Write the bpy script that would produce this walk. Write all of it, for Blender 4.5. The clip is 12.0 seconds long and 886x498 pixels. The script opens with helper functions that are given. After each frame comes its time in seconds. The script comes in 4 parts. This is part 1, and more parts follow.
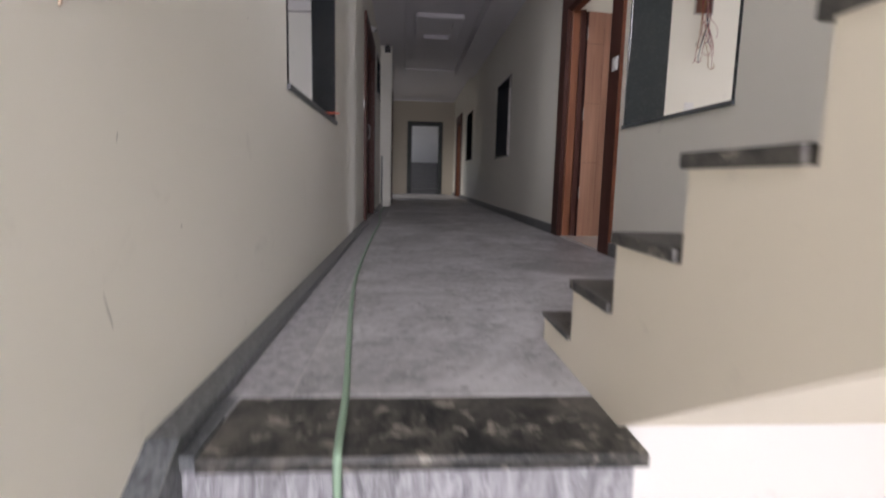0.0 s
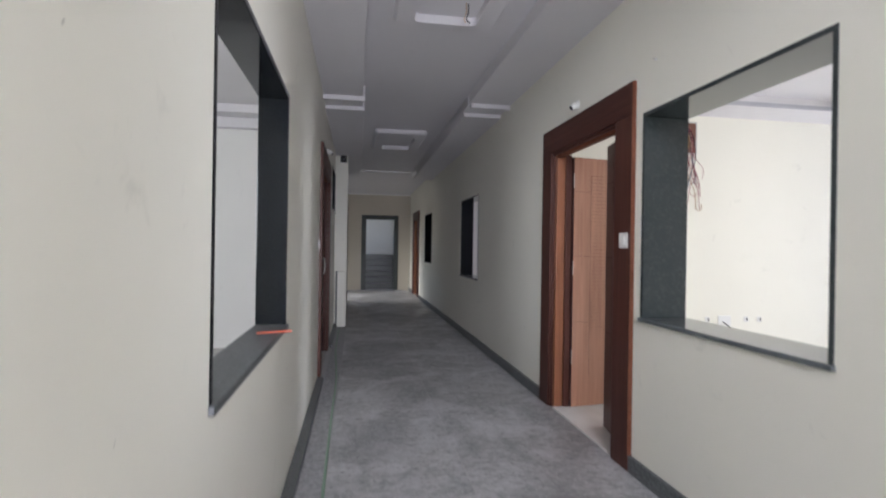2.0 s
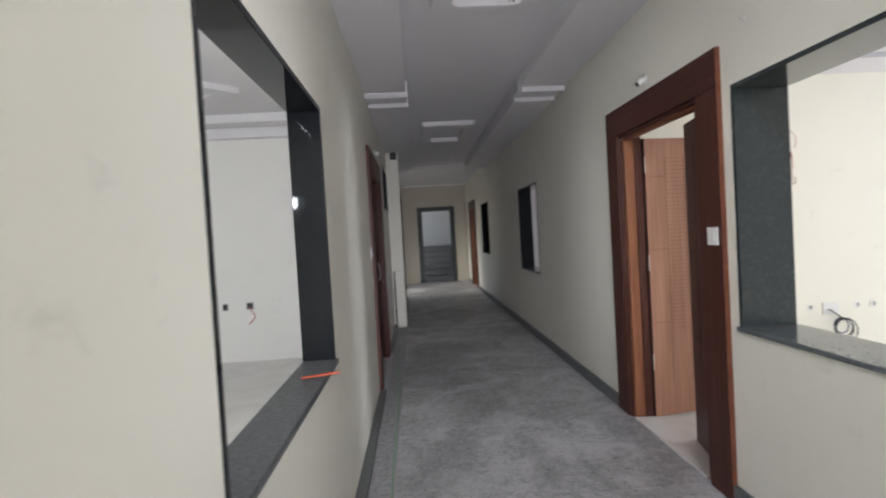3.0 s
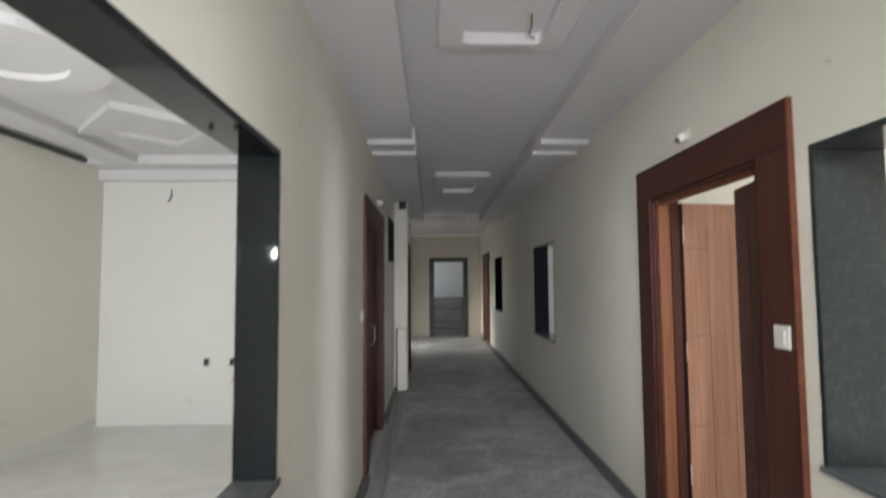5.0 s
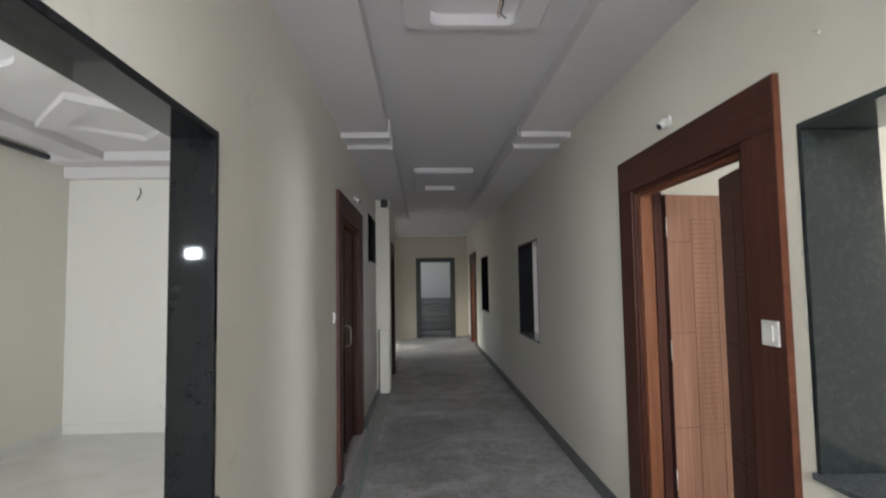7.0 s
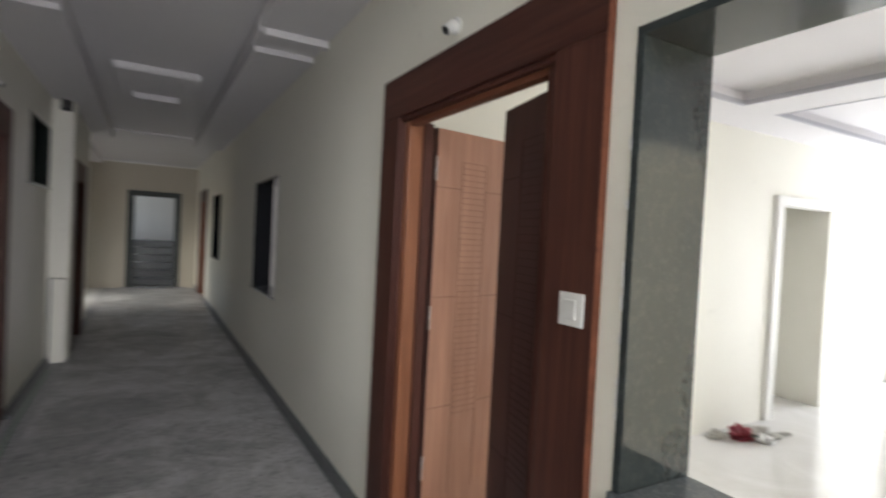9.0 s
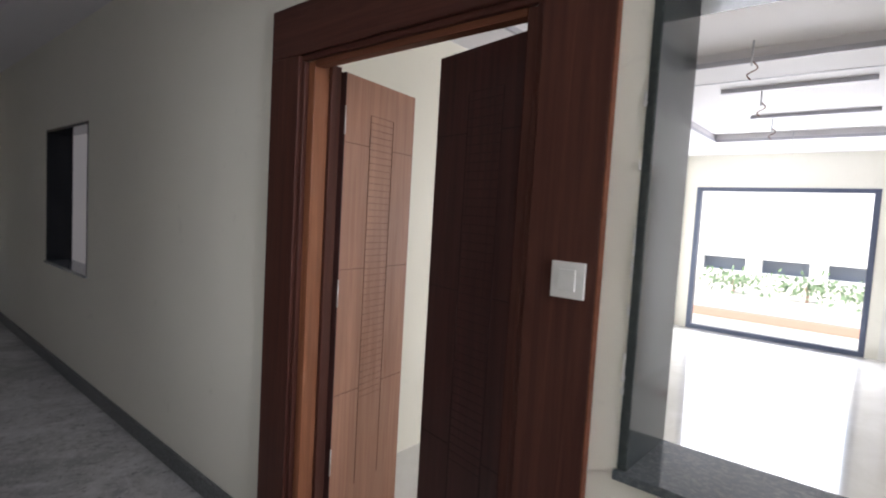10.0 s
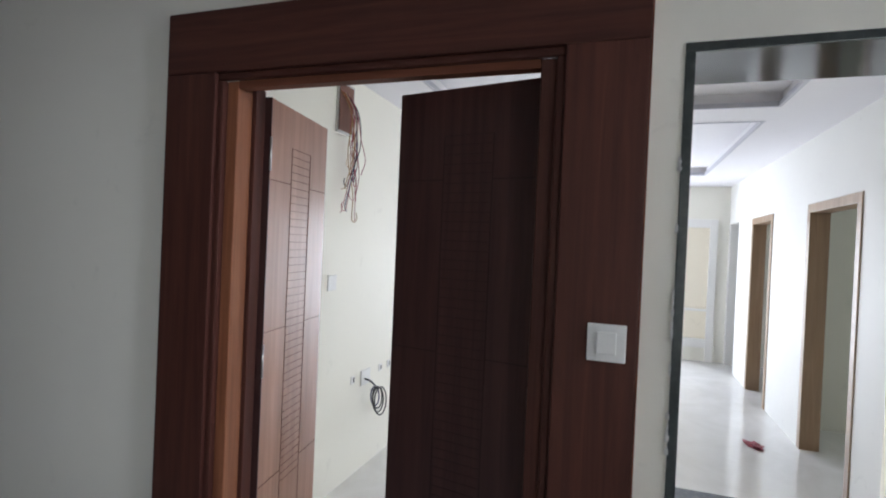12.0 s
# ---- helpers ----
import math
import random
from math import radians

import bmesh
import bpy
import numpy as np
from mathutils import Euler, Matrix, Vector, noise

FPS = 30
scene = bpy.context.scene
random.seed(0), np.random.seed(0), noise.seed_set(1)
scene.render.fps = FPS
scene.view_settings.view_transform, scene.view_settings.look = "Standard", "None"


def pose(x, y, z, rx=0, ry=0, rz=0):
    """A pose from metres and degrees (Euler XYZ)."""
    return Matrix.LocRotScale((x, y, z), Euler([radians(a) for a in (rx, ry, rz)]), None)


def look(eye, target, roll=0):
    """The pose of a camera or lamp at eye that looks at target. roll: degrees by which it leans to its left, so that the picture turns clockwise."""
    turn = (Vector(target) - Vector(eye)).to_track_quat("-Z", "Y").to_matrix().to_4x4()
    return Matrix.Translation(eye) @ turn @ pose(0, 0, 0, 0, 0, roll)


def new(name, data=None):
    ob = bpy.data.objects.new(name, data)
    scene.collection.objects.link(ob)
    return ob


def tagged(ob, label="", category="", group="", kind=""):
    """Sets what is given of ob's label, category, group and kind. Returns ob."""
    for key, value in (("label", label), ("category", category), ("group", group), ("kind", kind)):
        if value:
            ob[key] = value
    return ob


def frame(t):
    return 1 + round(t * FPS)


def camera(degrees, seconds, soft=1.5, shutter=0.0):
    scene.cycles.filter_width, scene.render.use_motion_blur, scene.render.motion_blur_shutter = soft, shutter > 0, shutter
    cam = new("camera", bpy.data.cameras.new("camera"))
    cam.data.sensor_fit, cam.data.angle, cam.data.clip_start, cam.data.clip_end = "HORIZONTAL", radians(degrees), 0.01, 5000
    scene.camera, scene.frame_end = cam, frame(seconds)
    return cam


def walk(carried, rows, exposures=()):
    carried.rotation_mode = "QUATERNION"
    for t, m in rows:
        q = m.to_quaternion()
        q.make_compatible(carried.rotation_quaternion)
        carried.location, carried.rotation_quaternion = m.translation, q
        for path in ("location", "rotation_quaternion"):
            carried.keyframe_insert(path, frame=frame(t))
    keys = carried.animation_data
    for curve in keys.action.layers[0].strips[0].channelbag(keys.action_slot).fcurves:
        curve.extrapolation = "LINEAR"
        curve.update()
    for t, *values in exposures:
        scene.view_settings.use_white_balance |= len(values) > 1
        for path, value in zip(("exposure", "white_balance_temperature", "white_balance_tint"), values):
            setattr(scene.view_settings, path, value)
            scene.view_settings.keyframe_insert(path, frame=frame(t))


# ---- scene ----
cam = camera(80.5, 12.0, 2.0, 0.5)
PATH = [
    (0, (0.189, -0.264, 0.508), (0.333, 1.712, 0.24), 1.4),
    (0.2, (0.11, -0.157, 0.614), (0.323, 1.818, 0.379), -0.1),
    (0.5, (0.01, -0.022, 0.851), (0.337, 1.942, 0.661), -2.2),
    (1, (-0.02, 0.069, 1.002), (0.407, 2.019, 0.889), -2.2),
    (1.5, (0.027, 0.282, 1.013), (0.425, 2.242, 0.982), 0.3),
    (2, (0.071, 0.523, 1.241), (0.397, 2.496, 1.24), 0.9),
    (2.5, (0.032, 0.697, 1.398), (0.305, 2.679, 1.39), -1.2),
    (3, (0.126, 0.824, 1.392), (0.228, 2.821, 1.335), -3.3),
    (3.2, (0.22, 0.902, 1.408), (0.233, 2.901, 1.345), -2.5),
    (4.8, (0.235, 1.325, 1.498), (0.243, 3.325, 1.532), -0.4),
    (5, (0.265, 1.369, 1.524), (0.31, 3.365, 1.648), -0.4),
    (5.5, (0.33, 1.392, 1.585), (0.432, 3.339, 2.033), 0.1),
    (6, (0.356, 1.386, 1.613), (0.473, 3.274, 2.264), 0.3),
    (6.5, (0.35, 1.44, 1.569), (0.452, 3.399, 1.959), -0.6),
    (6.7, (0.361, 1.471, 1.519), (0.441, 3.455, 1.76), -1.0),
    (8.3, (0.507, 2.025, 1.473), (0.816, 4.001, 1.468), 0.6),
    (8.5, (0.571, 2.104, 1.467), (1.049, 4.046, 1.457), 1.4),
    (9, (0.613, 2.308, 1.477), (1.598, 4.049, 1.433), 2.9),
    (9.5, (0.438, 2.543, 1.482), (1.834, 3.97, 1.355), 3.2),
    (10, (0.443, 2.75, 1.445), (1.957, 4.05, 1.313), 3.3),
    (10.5, (0.435, 2.972, 1.462), (2.075, 4.111, 1.35), 3.3),
    (11, (0.345, 3.213, 1.501), (2.15, 4.07, 1.414), 3.7),
    (11.5, (0.323, 3.279, 1.518), (2.197, 3.977, 1.458), 3.0),
    (12, (0.307, 3.308, 1.52), (2.199, 3.956, 1.5), 2.5),
]
EXPOSURES = [(0.0, 0.33, 6450, 18), (0.5, 0.86, 5950, 15), (1.0, 0.94, 6020, 14), (2.5, 1.02, 6150, 11), (3.2, 0.98, 6350, 10), (5.0, 1.16, 6500, 7), (5.5, 1.12, 6480, 8), (6.0, 1.06, 6400, 9), (6.5, 1.03, 6450, 8), (8.5, 0.95, 6450, 4), (9.0, 0.96, 6500, 8), (9.5, 0.78, 6500, 12), (10.0, 0.68, 6350, 12), (10.5, 0.5, 6250, 11), (12.0, 0.6, 5880, 9)]
walk(cam, [(t, look(eye, target, roll)) for t, eye, target, roll in PATH], EXPOSURES)

# ---- world and light ----


def area_light(name, eye, target, sx, sy, power, color=(1, 1, 1)):
    lamp = bpy.data.lights.new(name, "AREA")
    lamp.shape, lamp.size, lamp.size_y, lamp.energy, lamp.color = "RECTANGLE", sx, sy, power, color
    ob = new(name, lamp)
    ob.matrix_world = look(eye, target)
    return ob


world = bpy.data.worlds.new("sky")
scene.world = world
world.use_nodes = True
wn = world.node_tree.nodes
sky = wn.new("ShaderNodeTexSky")
sky.sky_type, sky.sun_disc = "NISHITA", False
sky.sun_elevation, sky.sun_rotation = radians(49), radians(290)
world.node_tree.links.new(sky.outputs[0], wn["Background"].inputs[0])
wn["Background"].inputs[1].default_value = 0.15
sun = bpy.data.lights.new("sun", "SUN")
sun.energy, sun.angle, sun.color = 5.0, radians(0.6), (1.0, 0.95, 0.88)
sun_ob = new("sun", sun)
sun_ob.matrix_world = look((0, 0, 30), (24, -9, 0))

SKY = (0.88, 0.93, 1.0)
# daylight in the openings: right room's big window, stair windows, left room's window, lobby and far stair; plus added
# fill lamps
area_light("daylight_room_window", (8.52, 3.94, 1.03), (0, 3.9, 1.7), 1.85, 1.9, 70, (0.94, 0.95, 1.0))
stair_light = area_light("daylight_stair_window", (0.1, -3.42, 0.3), (1.1, 3, 0.4), 0.75, 1.5, 51, (0.96, 0.945, 1.0))
stair_light.data.spread = radians(130)
upper_light = area_light("daylight_upper_stair_window", (0.1, -3.42, 3.4), (1.2, 3, 1.2), 0.75, 1.3, 58, (0.96, 0.945, 1.0))
upper_light.data.spread = radians(130)
left_light = area_light("daylight_left_room_window", (-2.65, 0.22, 1.55), (-2.5, 4, 1.2), 1.1, 1.2, 34, (0.97, 0.975, 1.0))
left_light.data.spread = radians(150)
for xw in (-1.62, -1.12):
    area_light("daylight_left_room_vent", (xw, 0.21, 1.79), (xw, 4, 1.6), 0.13, 0.08, 3, SKY)
# Unseen window, added to brighten the door-side wall and the open leaf.
area_light("daylight_unseen_near_window", (3.45, -0.46, 1.45), (3.1, 4.9, 1.2), 0.75, 1.3, 42, (1.0, 0.95, 0.88))
# Fill lamp added behind D2; the wall there has no window opening.
area_light("fill_back_room", (5.4, -0.46, 1.45), (4.2, 4.0, 1.2), 0.8, 1.3, 5, (0.95, 1.0, 0.94))
lobby_light = area_light("daylight_lobby_window", (-2.52, 13.2, 1.4), (0.5, 14.2, 0.0), 1.4, 0.9, 9, (1.0, 0.95, 0.86))
lobby_light.data.spread = radians(60)
area_light("daylight_far_stair_window", (-0.75, 18.0, 2.1), (1.0, 18.1, 1.2), 0.9, 0.9, 2.5, SKY)
# Fill lamp added in the far room, whose back wall is solid.
area_light("fill_far_room", (4.86, 8.4, 1.4), (2, 8.2, 1.1), 1.2, 1.2, 9, (0.80, 0.78, 1.0))

# ---- materials ----


def node_mat(name, rough=0.6, metal=0.0, spec=0.5):
    m = bpy.data.materials.new(name)
    m.use_nodes = True
    nt = m.node_tree
    b = nt.nodes["Principled BSDF"]
    b.inputs["Roughness"].default_value, b.inputs["Metallic"].default_value = rough, metal
    b.inputs["Specular IOR Level"].default_value = spec
    return m, nt, b


def coords(nt, scale=(1, 1, 1)):
    tc, mp = nt.nodes.new("ShaderNodeTexCoord"), nt.nodes.new("ShaderNodeMapping")
    nt.links.new(tc.outputs["Object"], mp.inputs[0])
    mp.inputs["Scale"].default_value = scale
    return mp.outputs[0]


def noise_tex(nt, vec, scale, detail=4.0, rough=0.6, distortion=0.0):
    n = nt.nodes.new("ShaderNodeTexNoise")
    nt.links.new(vec, n.inputs["Vector"])
    n.inputs["Scale"].default_value, n.inputs["Detail"].default_value = scale, detail
    n.inputs["Roughness"].default_value, n.inputs["Distortion"].default_value = rough, distortion
    return n.outputs[0]


def ramp(nt, fac, stops):
    r = nt.nodes.new("ShaderNodeValToRGB")
    nt.links.new(fac, r.inputs[0])
    el = r.color_ramp.elements
    while len(el) < len(stops):
        el.new(0.5)
    for e, (p, c) in zip(el, stops):
        e.position, e.color = p, (*c, 1) if len(c) == 3 else c
    return r.outputs[0]


def mixed(nt, fac, a, b, mode="MIX"):
    m = nt.nodes.new("ShaderNodeMix")
    m.data_type, m.blend_type = "RGBA", mode
    for sock, v in ((m.inputs[0], fac), (m.inputs[6], a), (m.inputs[7], b)):
        if isinstance(v, (int, float)):
            sock.default_value = v
        elif isinstance(v, tuple):
            sock.default_value = (*v, 1)
        else:
            nt.links.new(v, sock)
    return m.outputs[2]


def bump(nt, b, height, strength=0.2, distance=0.01):
    n = nt.nodes.new("ShaderNodeBump")
    nt.links.new(height, n.inputs["Height"])
    n.inputs["Strength"].default_value, n.inputs["Distance"].default_value = strength, distance
    nt.links.new(n.outputs[0], b.inputs["Normal"])


def paint(name, color, dirt=0.87, rough=0.55):
    """Emulsion paint on plaster: roller stipple, broad unevenness, faint smudges."""
    m, nt, b = node_mat(name, rough, spec=0.35)
    v = coords(nt)
    broad = noise_tex(nt, v, 1.3, 3)
    smudge = noise_tex(nt, v, 5.5, 5, 0.7, 0.6)
    d = tuple(c * dirt for c in color)
    c1 = mixed(nt, broad, tuple(c * 0.97 for c in color), tuple(min(c * 1.03, 0.95) for c in color))
    c2 = mixed(nt, ramp(nt, smudge, [(0.62, (0, 0, 0)), (0.78, (1, 1, 1))]), c1, d)
    nt.links.new(c2, b.inputs["Base Color"])
    bump(nt, b, noise_tex(nt, v, 110, 4), 0.1, 0.003)
    return m


def granite(name, dark, light, scale=90, rough=0.12, amount=0.62):
    m, nt, b = node_mat(name, rough, spec=0.5)
    v = coords(nt)
    speck = noise_tex(nt, v, scale, 3, 0.75)
    cloud = noise_tex(nt, v, 7, 4, 0.65, 0.4)
    c1 = mixed(nt, ramp(nt, speck, [(amount - 0.12, (0, 0, 0)), (amount + 0.1, (1, 1, 1))]), dark, light)
    c2 = mixed(nt, ramp(nt, cloud, [(0.4, (0, 0, 0)), (0.8, (0.4, 0.4, 0.4))]), c1, tuple(0.5 * (a + c) for a, c in zip(dark, light)))
    nt.links.new(c2, b.inputs["Base Color"])
    r = nt.nodes.new("ShaderNodeMapRange")
    nt.links.new(cloud, r.inputs[0])
    r.inputs[3].default_value, r.inputs[4].default_value = rough * 0.95, rough * 1.15
    nt.links.new(r.outputs[0], b.inputs["Roughness"])
    return m


def streaked(name, dark, light):
    """Saw-cut stone with upright streaks and drips."""
    m, nt, b = node_mat(name, 0.5, spec=0.4)
    streak = noise_tex(nt, coords(nt, (38, 38, 7)), 1.0, 6, 0.75, 0.7)
    spot = noise_tex(nt, coords(nt), 30, 4, 0.7)
    c1 = mixed(nt, ramp(nt, streak, [(0.36, (0, 0, 0)), (0.62, (1, 1, 1))]), dark, light)
    c2 = mixed(nt, ramp(nt, spot, [(0.55, (0, 0, 0)), (0.75, (0.7, 0.7, 0.7))]), c1, dark)
    nt.links.new(c2, b.inputs["Base Color"])
    return m


def dusty(name, dark, light, dust):
    """Black granite under trodden dust and dried spills."""
    m, nt, b = node_mat(name, 0.42, spec=0.4)
    v = coords(nt)
    speck = noise_tex(nt, v, 70, 3, 0.7)
    veil = noise_tex(nt, v, 5.5, 6, 0.72, 1.2)
    spill = noise_tex(nt, v, 17, 4, 0.6, 0.6)
    c1 = mixed(nt, ramp(nt, speck, [(0.45, (0, 0, 0)), (0.65, (1, 1, 1))]), dark, light)
    c2 = mixed(nt, ramp(nt, veil, [(0.42, (0, 0, 0)), (0.66, (0.75, 0.75, 0.75))]), c1, dust)
    c3 = mixed(nt, ramp(nt, spill, [(0.57, (0, 0, 0)), (0.66, (0.8, 0.8, 0.8))]), c2, tuple(2.0 * d for d in dust))
    nt.links.new(c3, b.inputs["Base Color"])
    bump(nt, b, spill, 0.15, 0.002)
    return m


def wood(name, dark, light, scale=1.0, rough=0.38, axis="z"):
    m, nt, b = node_mat(name, rough, spec=0.4)
    st = {"z": (38, 38, 1.6), "y": (38, 1.6, 38)}[axis]
    v = coords(nt, tuple(s * scale for s in st))
    fibre = noise_tex(nt, v, 1.0, 5, 0.65, 0.8)
    figure = noise_tex(nt, coords(nt, tuple(s * 0.2 for s in st)), 1.0, 3, 0.5, 1.2)
    c1 = mixed(nt, ramp(nt, fibre, [(0.3, (0, 0, 0)), (0.7, (1, 1, 1))]), dark, light)
    c2 = mixed(nt, ramp(nt, figure, [(0.35, (0, 0, 0)), (0.75, (0.55, 0.55, 0.55))]), c1, tuple(x * 0.6 for x in dark))
    nt.links.new(c2, b.inputs["Base Color"])
    bump(nt, b, fibre, 0.12, 0.002)
    return m


def plain(name, color, rough=0.5, metal=0.0):
    m, nt, b = node_mat(name, rough, metal)
    v = coords(nt)
    n = noise_tex(nt, v, 30, 3)
    c = mixed(nt, n, tuple(x * 0.88 for x in color), tuple(min(1, x * 1.08) for x in color))
    nt.links.new(c, b.inputs["Base Color"])
    return m


def slab_stone(name):
    """Rough grey floor stone, dusty, mottled by foot wear; each slab a little different."""
    m, nt, b = node_mat(name, 0.44, spec=0.45)
    v = coords(nt)
    info = nt.nodes.new("ShaderNodeObjectInfo")
    mott = noise_tex(nt, v, 19, 8, 0.68, 0.35)
    dust = noise_tex(nt, v, 3.1, 6, 0.62, 0.7)
    fine = noise_tex(nt, v, 140, 2, 0.6)
    c1 = mixed(nt, ramp(nt, mott, [(0.36, (0, 0, 0)), (0.64, (1, 1, 1))]), (0.27, 0.273, 0.28), (0.56, 0.56, 0.57))
    c2 = mixed(nt, ramp(nt, dust, [(0.42, (0, 0, 0)), (0.66, (0.85, 0.85, 0.85))]), c1, (0.66, 0.66, 0.672))
    stain = noise_tex(nt, v, 1.15, 7, 0.68, 0.9)
    c2 = mixed(nt, ramp(nt, stain, [(0.46, (0, 0, 0)), (0.64, (0.78, 0.78, 0.78))]), c2, (0.19, 0.195, 0.2))
    chips = noise_tex(nt, v, 44, 4, 0.7, 0.3)
    c2 = mixed(nt, ramp(nt, chips, [(0.57, (0, 0, 0)), (0.65, (0.65, 0.65, 0.65))]), c2, (0.72, 0.72, 0.73))
    pits = noise_tex(nt, v, 30, 5, 0.7, 0.5)
    c2 = mixed(nt, ramp(nt, pits, [(0.33, (0.75, 0.75, 0.75)), (0.42, (0, 0, 0))]), c2, (0.09, 0.09, 0.095))
    c3 = mixed(nt, 0.12, c2, mixed(nt, fine, (0.04, 0.04, 0.04), (0.5, 0.5, 0.5)))
    tone = nt.nodes.new("ShaderNodeMapRange")
    nt.links.new(info.outputs["Random"], tone.inputs[0])
    tone.inputs[3].default_value, tone.inputs[4].default_value = 0.94, 1.06
    gray = nt.nodes.new("ShaderNodeCombineColor")
    for i in range(3):
        nt.links.new(tone.outputs[0], gray.inputs[i])
    c4 = mixed(nt, 1.0, c3, gray.outputs[0], "MULTIPLY")
    nt.links.new(c4, b.inputs["Base Color"])
    bump(nt, b, mott, 0.25, 0.003)
    return m


def marble(name):
    m, nt, b = node_mat(name, 0.05, spec=0.6)
    v = coords(nt)
    cloud = noise_tex(nt, v, 1.6, 6, 0.6, 1.4)
    c = mixed(nt, ramp(nt, cloud, [(0.3, (0, 0, 0)), (0.7, (1, 1, 1))]), (0.66, 0.65, 0.62), (0.78, 0.77, 0.75))
    nt.links.new(c, b.inputs["Base Color"])
    r = nt.nodes.new("ShaderNodeMapRange")
    nt.links.new(noise_tex(nt, v, 9, 4), r.inputs[0])
    r.inputs[3].default_value, r.inputs[4].default_value = 0.03, 0.14
    nt.links.new(r.outputs[0], b.inputs["Roughness"])
    return m


M_WALL = paint("cream_wall_paint", (0.85, 0.833, 0.75))
M_WHITE_WALL = paint("off_white_wall_paint", (0.82, 0.81, 0.78))
M_STAIRSIDE = paint("beige_stair_paint", (0.84, 0.775, 0.64))
# End wall: darker and browner base than the corridor's cream.
M_END = paint("dull_tan_wall_paint", (0.52, 0.475, 0.395), 0.8)
M_CEIL = paint("white_ceiling_paint", (0.75, 0.735, 0.755), 0.93, 0.7)
M_GRANITE = granite("polished_dark_granite", (0.028, 0.037, 0.039), (0.044, 0.057, 0.058), 50, 0.11, 0.6)
M_GRANITE.node_tree.nodes["Principled BSDF"].inputs["Specular IOR Level"].default_value = 0.75
# Same granite with shade put into its colour, for the left and far openings.
M_GRANITE_SHADED = granite("polished_granite_shaded", (0.007, 0.008, 0.010), (0.014, 0.017, 0.019), 120, 0.045, 0.6)
M_GRANITE_SHADED.node_tree.nodes["Principled BSDF"].inputs["Specular IOR Level"].default_value = 0.3
M_SKIRT = granite("grey_green_granite_skirting", (0.055, 0.062, 0.068), (0.16, 0.17, 0.175), 70, 0.3, 0.5)
M_NOSE = dusty("black_granite_tread", (0.016, 0.018, 0.018), (0.055, 0.055, 0.052), (0.165, 0.152, 0.13))
M_RISER = streaked("grey_granite_riser", (0.15, 0.15, 0.16), (0.45, 0.45, 0.475))
M_SLAB = slab_stone("dusty_grey_floor_stone")
M_JOINT = plain("cement_joint", (0.5, 0.5, 0.495), 0.9)
M_ENDSTONE = granite("dull_dark_granite", (0.03, 0.037, 0.036), (0.08, 0.09, 0.085), 60, 0.5, 0.58)
M_TREADTOP = granite("dusty_tread_top", (0.04, 0.038, 0.035), (0.12, 0.113, 0.104), 60, 0.5, 0.5)
M_CHANNEL = plain("grey_metal_channel", (0.48, 0.48, 0.53), 0.5)
M_SMUDGE = plain("grey_smudge", (0.42, 0.41, 0.37), 0.8)
M_SEALANT = plain("white_sealant", (0.7, 0.7, 0.68), 0.6)
M_BORDER = granite("smooth_grey_border_stone", (0.27, 0.272, 0.28), (0.46, 0.46, 0.475), 26, 0.55, 0.5)
M_MARBLE = marble("polished_white_floor_tile")
M_FRAME = wood("dark_red_brown_frame_wood", (0.063, 0.022, 0.017), (0.12, 0.045, 0.032), rough=0.42)
M_FRAME_H = wood("dark_red_brown_head_wood", (0.063, 0.022, 0.017), (0.12, 0.045, 0.032), rough=0.42, axis="y")
for m_ in (M_FRAME, M_FRAME_H):
    m_.node_tree.nodes["Principled BSDF"].inputs["Specular IOR Level"].default_value = 0.22
# Far jamb's wood: the light falling on it is put into the orange.
M_REBATE_LIT = wood("lit_rebate_wood", (0.2, 0.07, 0.032), (0.37, 0.15, 0.075))
# One door veneer twice: room light in the first colour, shade in the second.
M_LEAF_LIT = wood("lit_door_veneer", (0.35, 0.165, 0.105), (0.5, 0.272, 0.182), rough=0.3)
M_LEAF_SHADED = wood("shaded_door_veneer", (0.046, 0.019, 0.018), (0.09, 0.038, 0.033))
M_GROOVE = plain("dark_groove", (0.17, 0.08, 0.056), 0.8)
M_STEEL = plain("brushed_steel", (0.55, 0.54, 0.52), 0.35, 1.0)
M_PLASTIC = plain("white_plastic", (0.80, 0.80, 0.78), 0.35)
M_BLACK = plain("black_plastic", (0.02, 0.02, 0.022), 0.5)
# Dark colour that stands for the shade in a ceiling slot.
M_SLOT_SHADE = plain("dark_slot_shade", (0.10, 0.10, 0.11), 0.9)
M_ALU = plain("dark_blue_grey_aluminium", (0.1, 0.12, 0.18), 0.35, 0.2)
M_PINE = wood("pale_raw_wood_frame", (0.3, 0.195, 0.115), (0.42, 0.295, 0.19))
# Sill stone has a lighter base than the jambs.
M_SILL = granite("grey_granite_sill", (0.105, 0.12, 0.13), (0.18, 0.2, 0.21), 80, 0.12, 0.58)
M_SILL_DULL = granite("dull_granite_sill", (0.07, 0.075, 0.078), (0.13, 0.14, 0.145), 60, 0.4, 0.56)
# Head jamb and frame edge: their lit look is in this colour.
M_EDGE_LIT = wood("lit_head_and_edge_timber", (0.14, 0.05, 0.03), (0.24, 0.09, 0.05), rough=0.6, axis="y")
M_EDGE_LIT.node_tree.nodes["Principled BSDF"].inputs["Specular IOR Level"].default_value = 0.15
# Grooves of the shaded leaf; also the dark box frame and wires.
M_GROOVE_DARK = plain("shaded_groove_dark_frame", (0.032, 0.014, 0.012), 0.7)
M_GREEN = plain("green_hose_rubber", (0.27, 0.40, 0.29), 0.5)
M_RED = plain("red_wire", (0.27, 0.028, 0.045), 0.5)
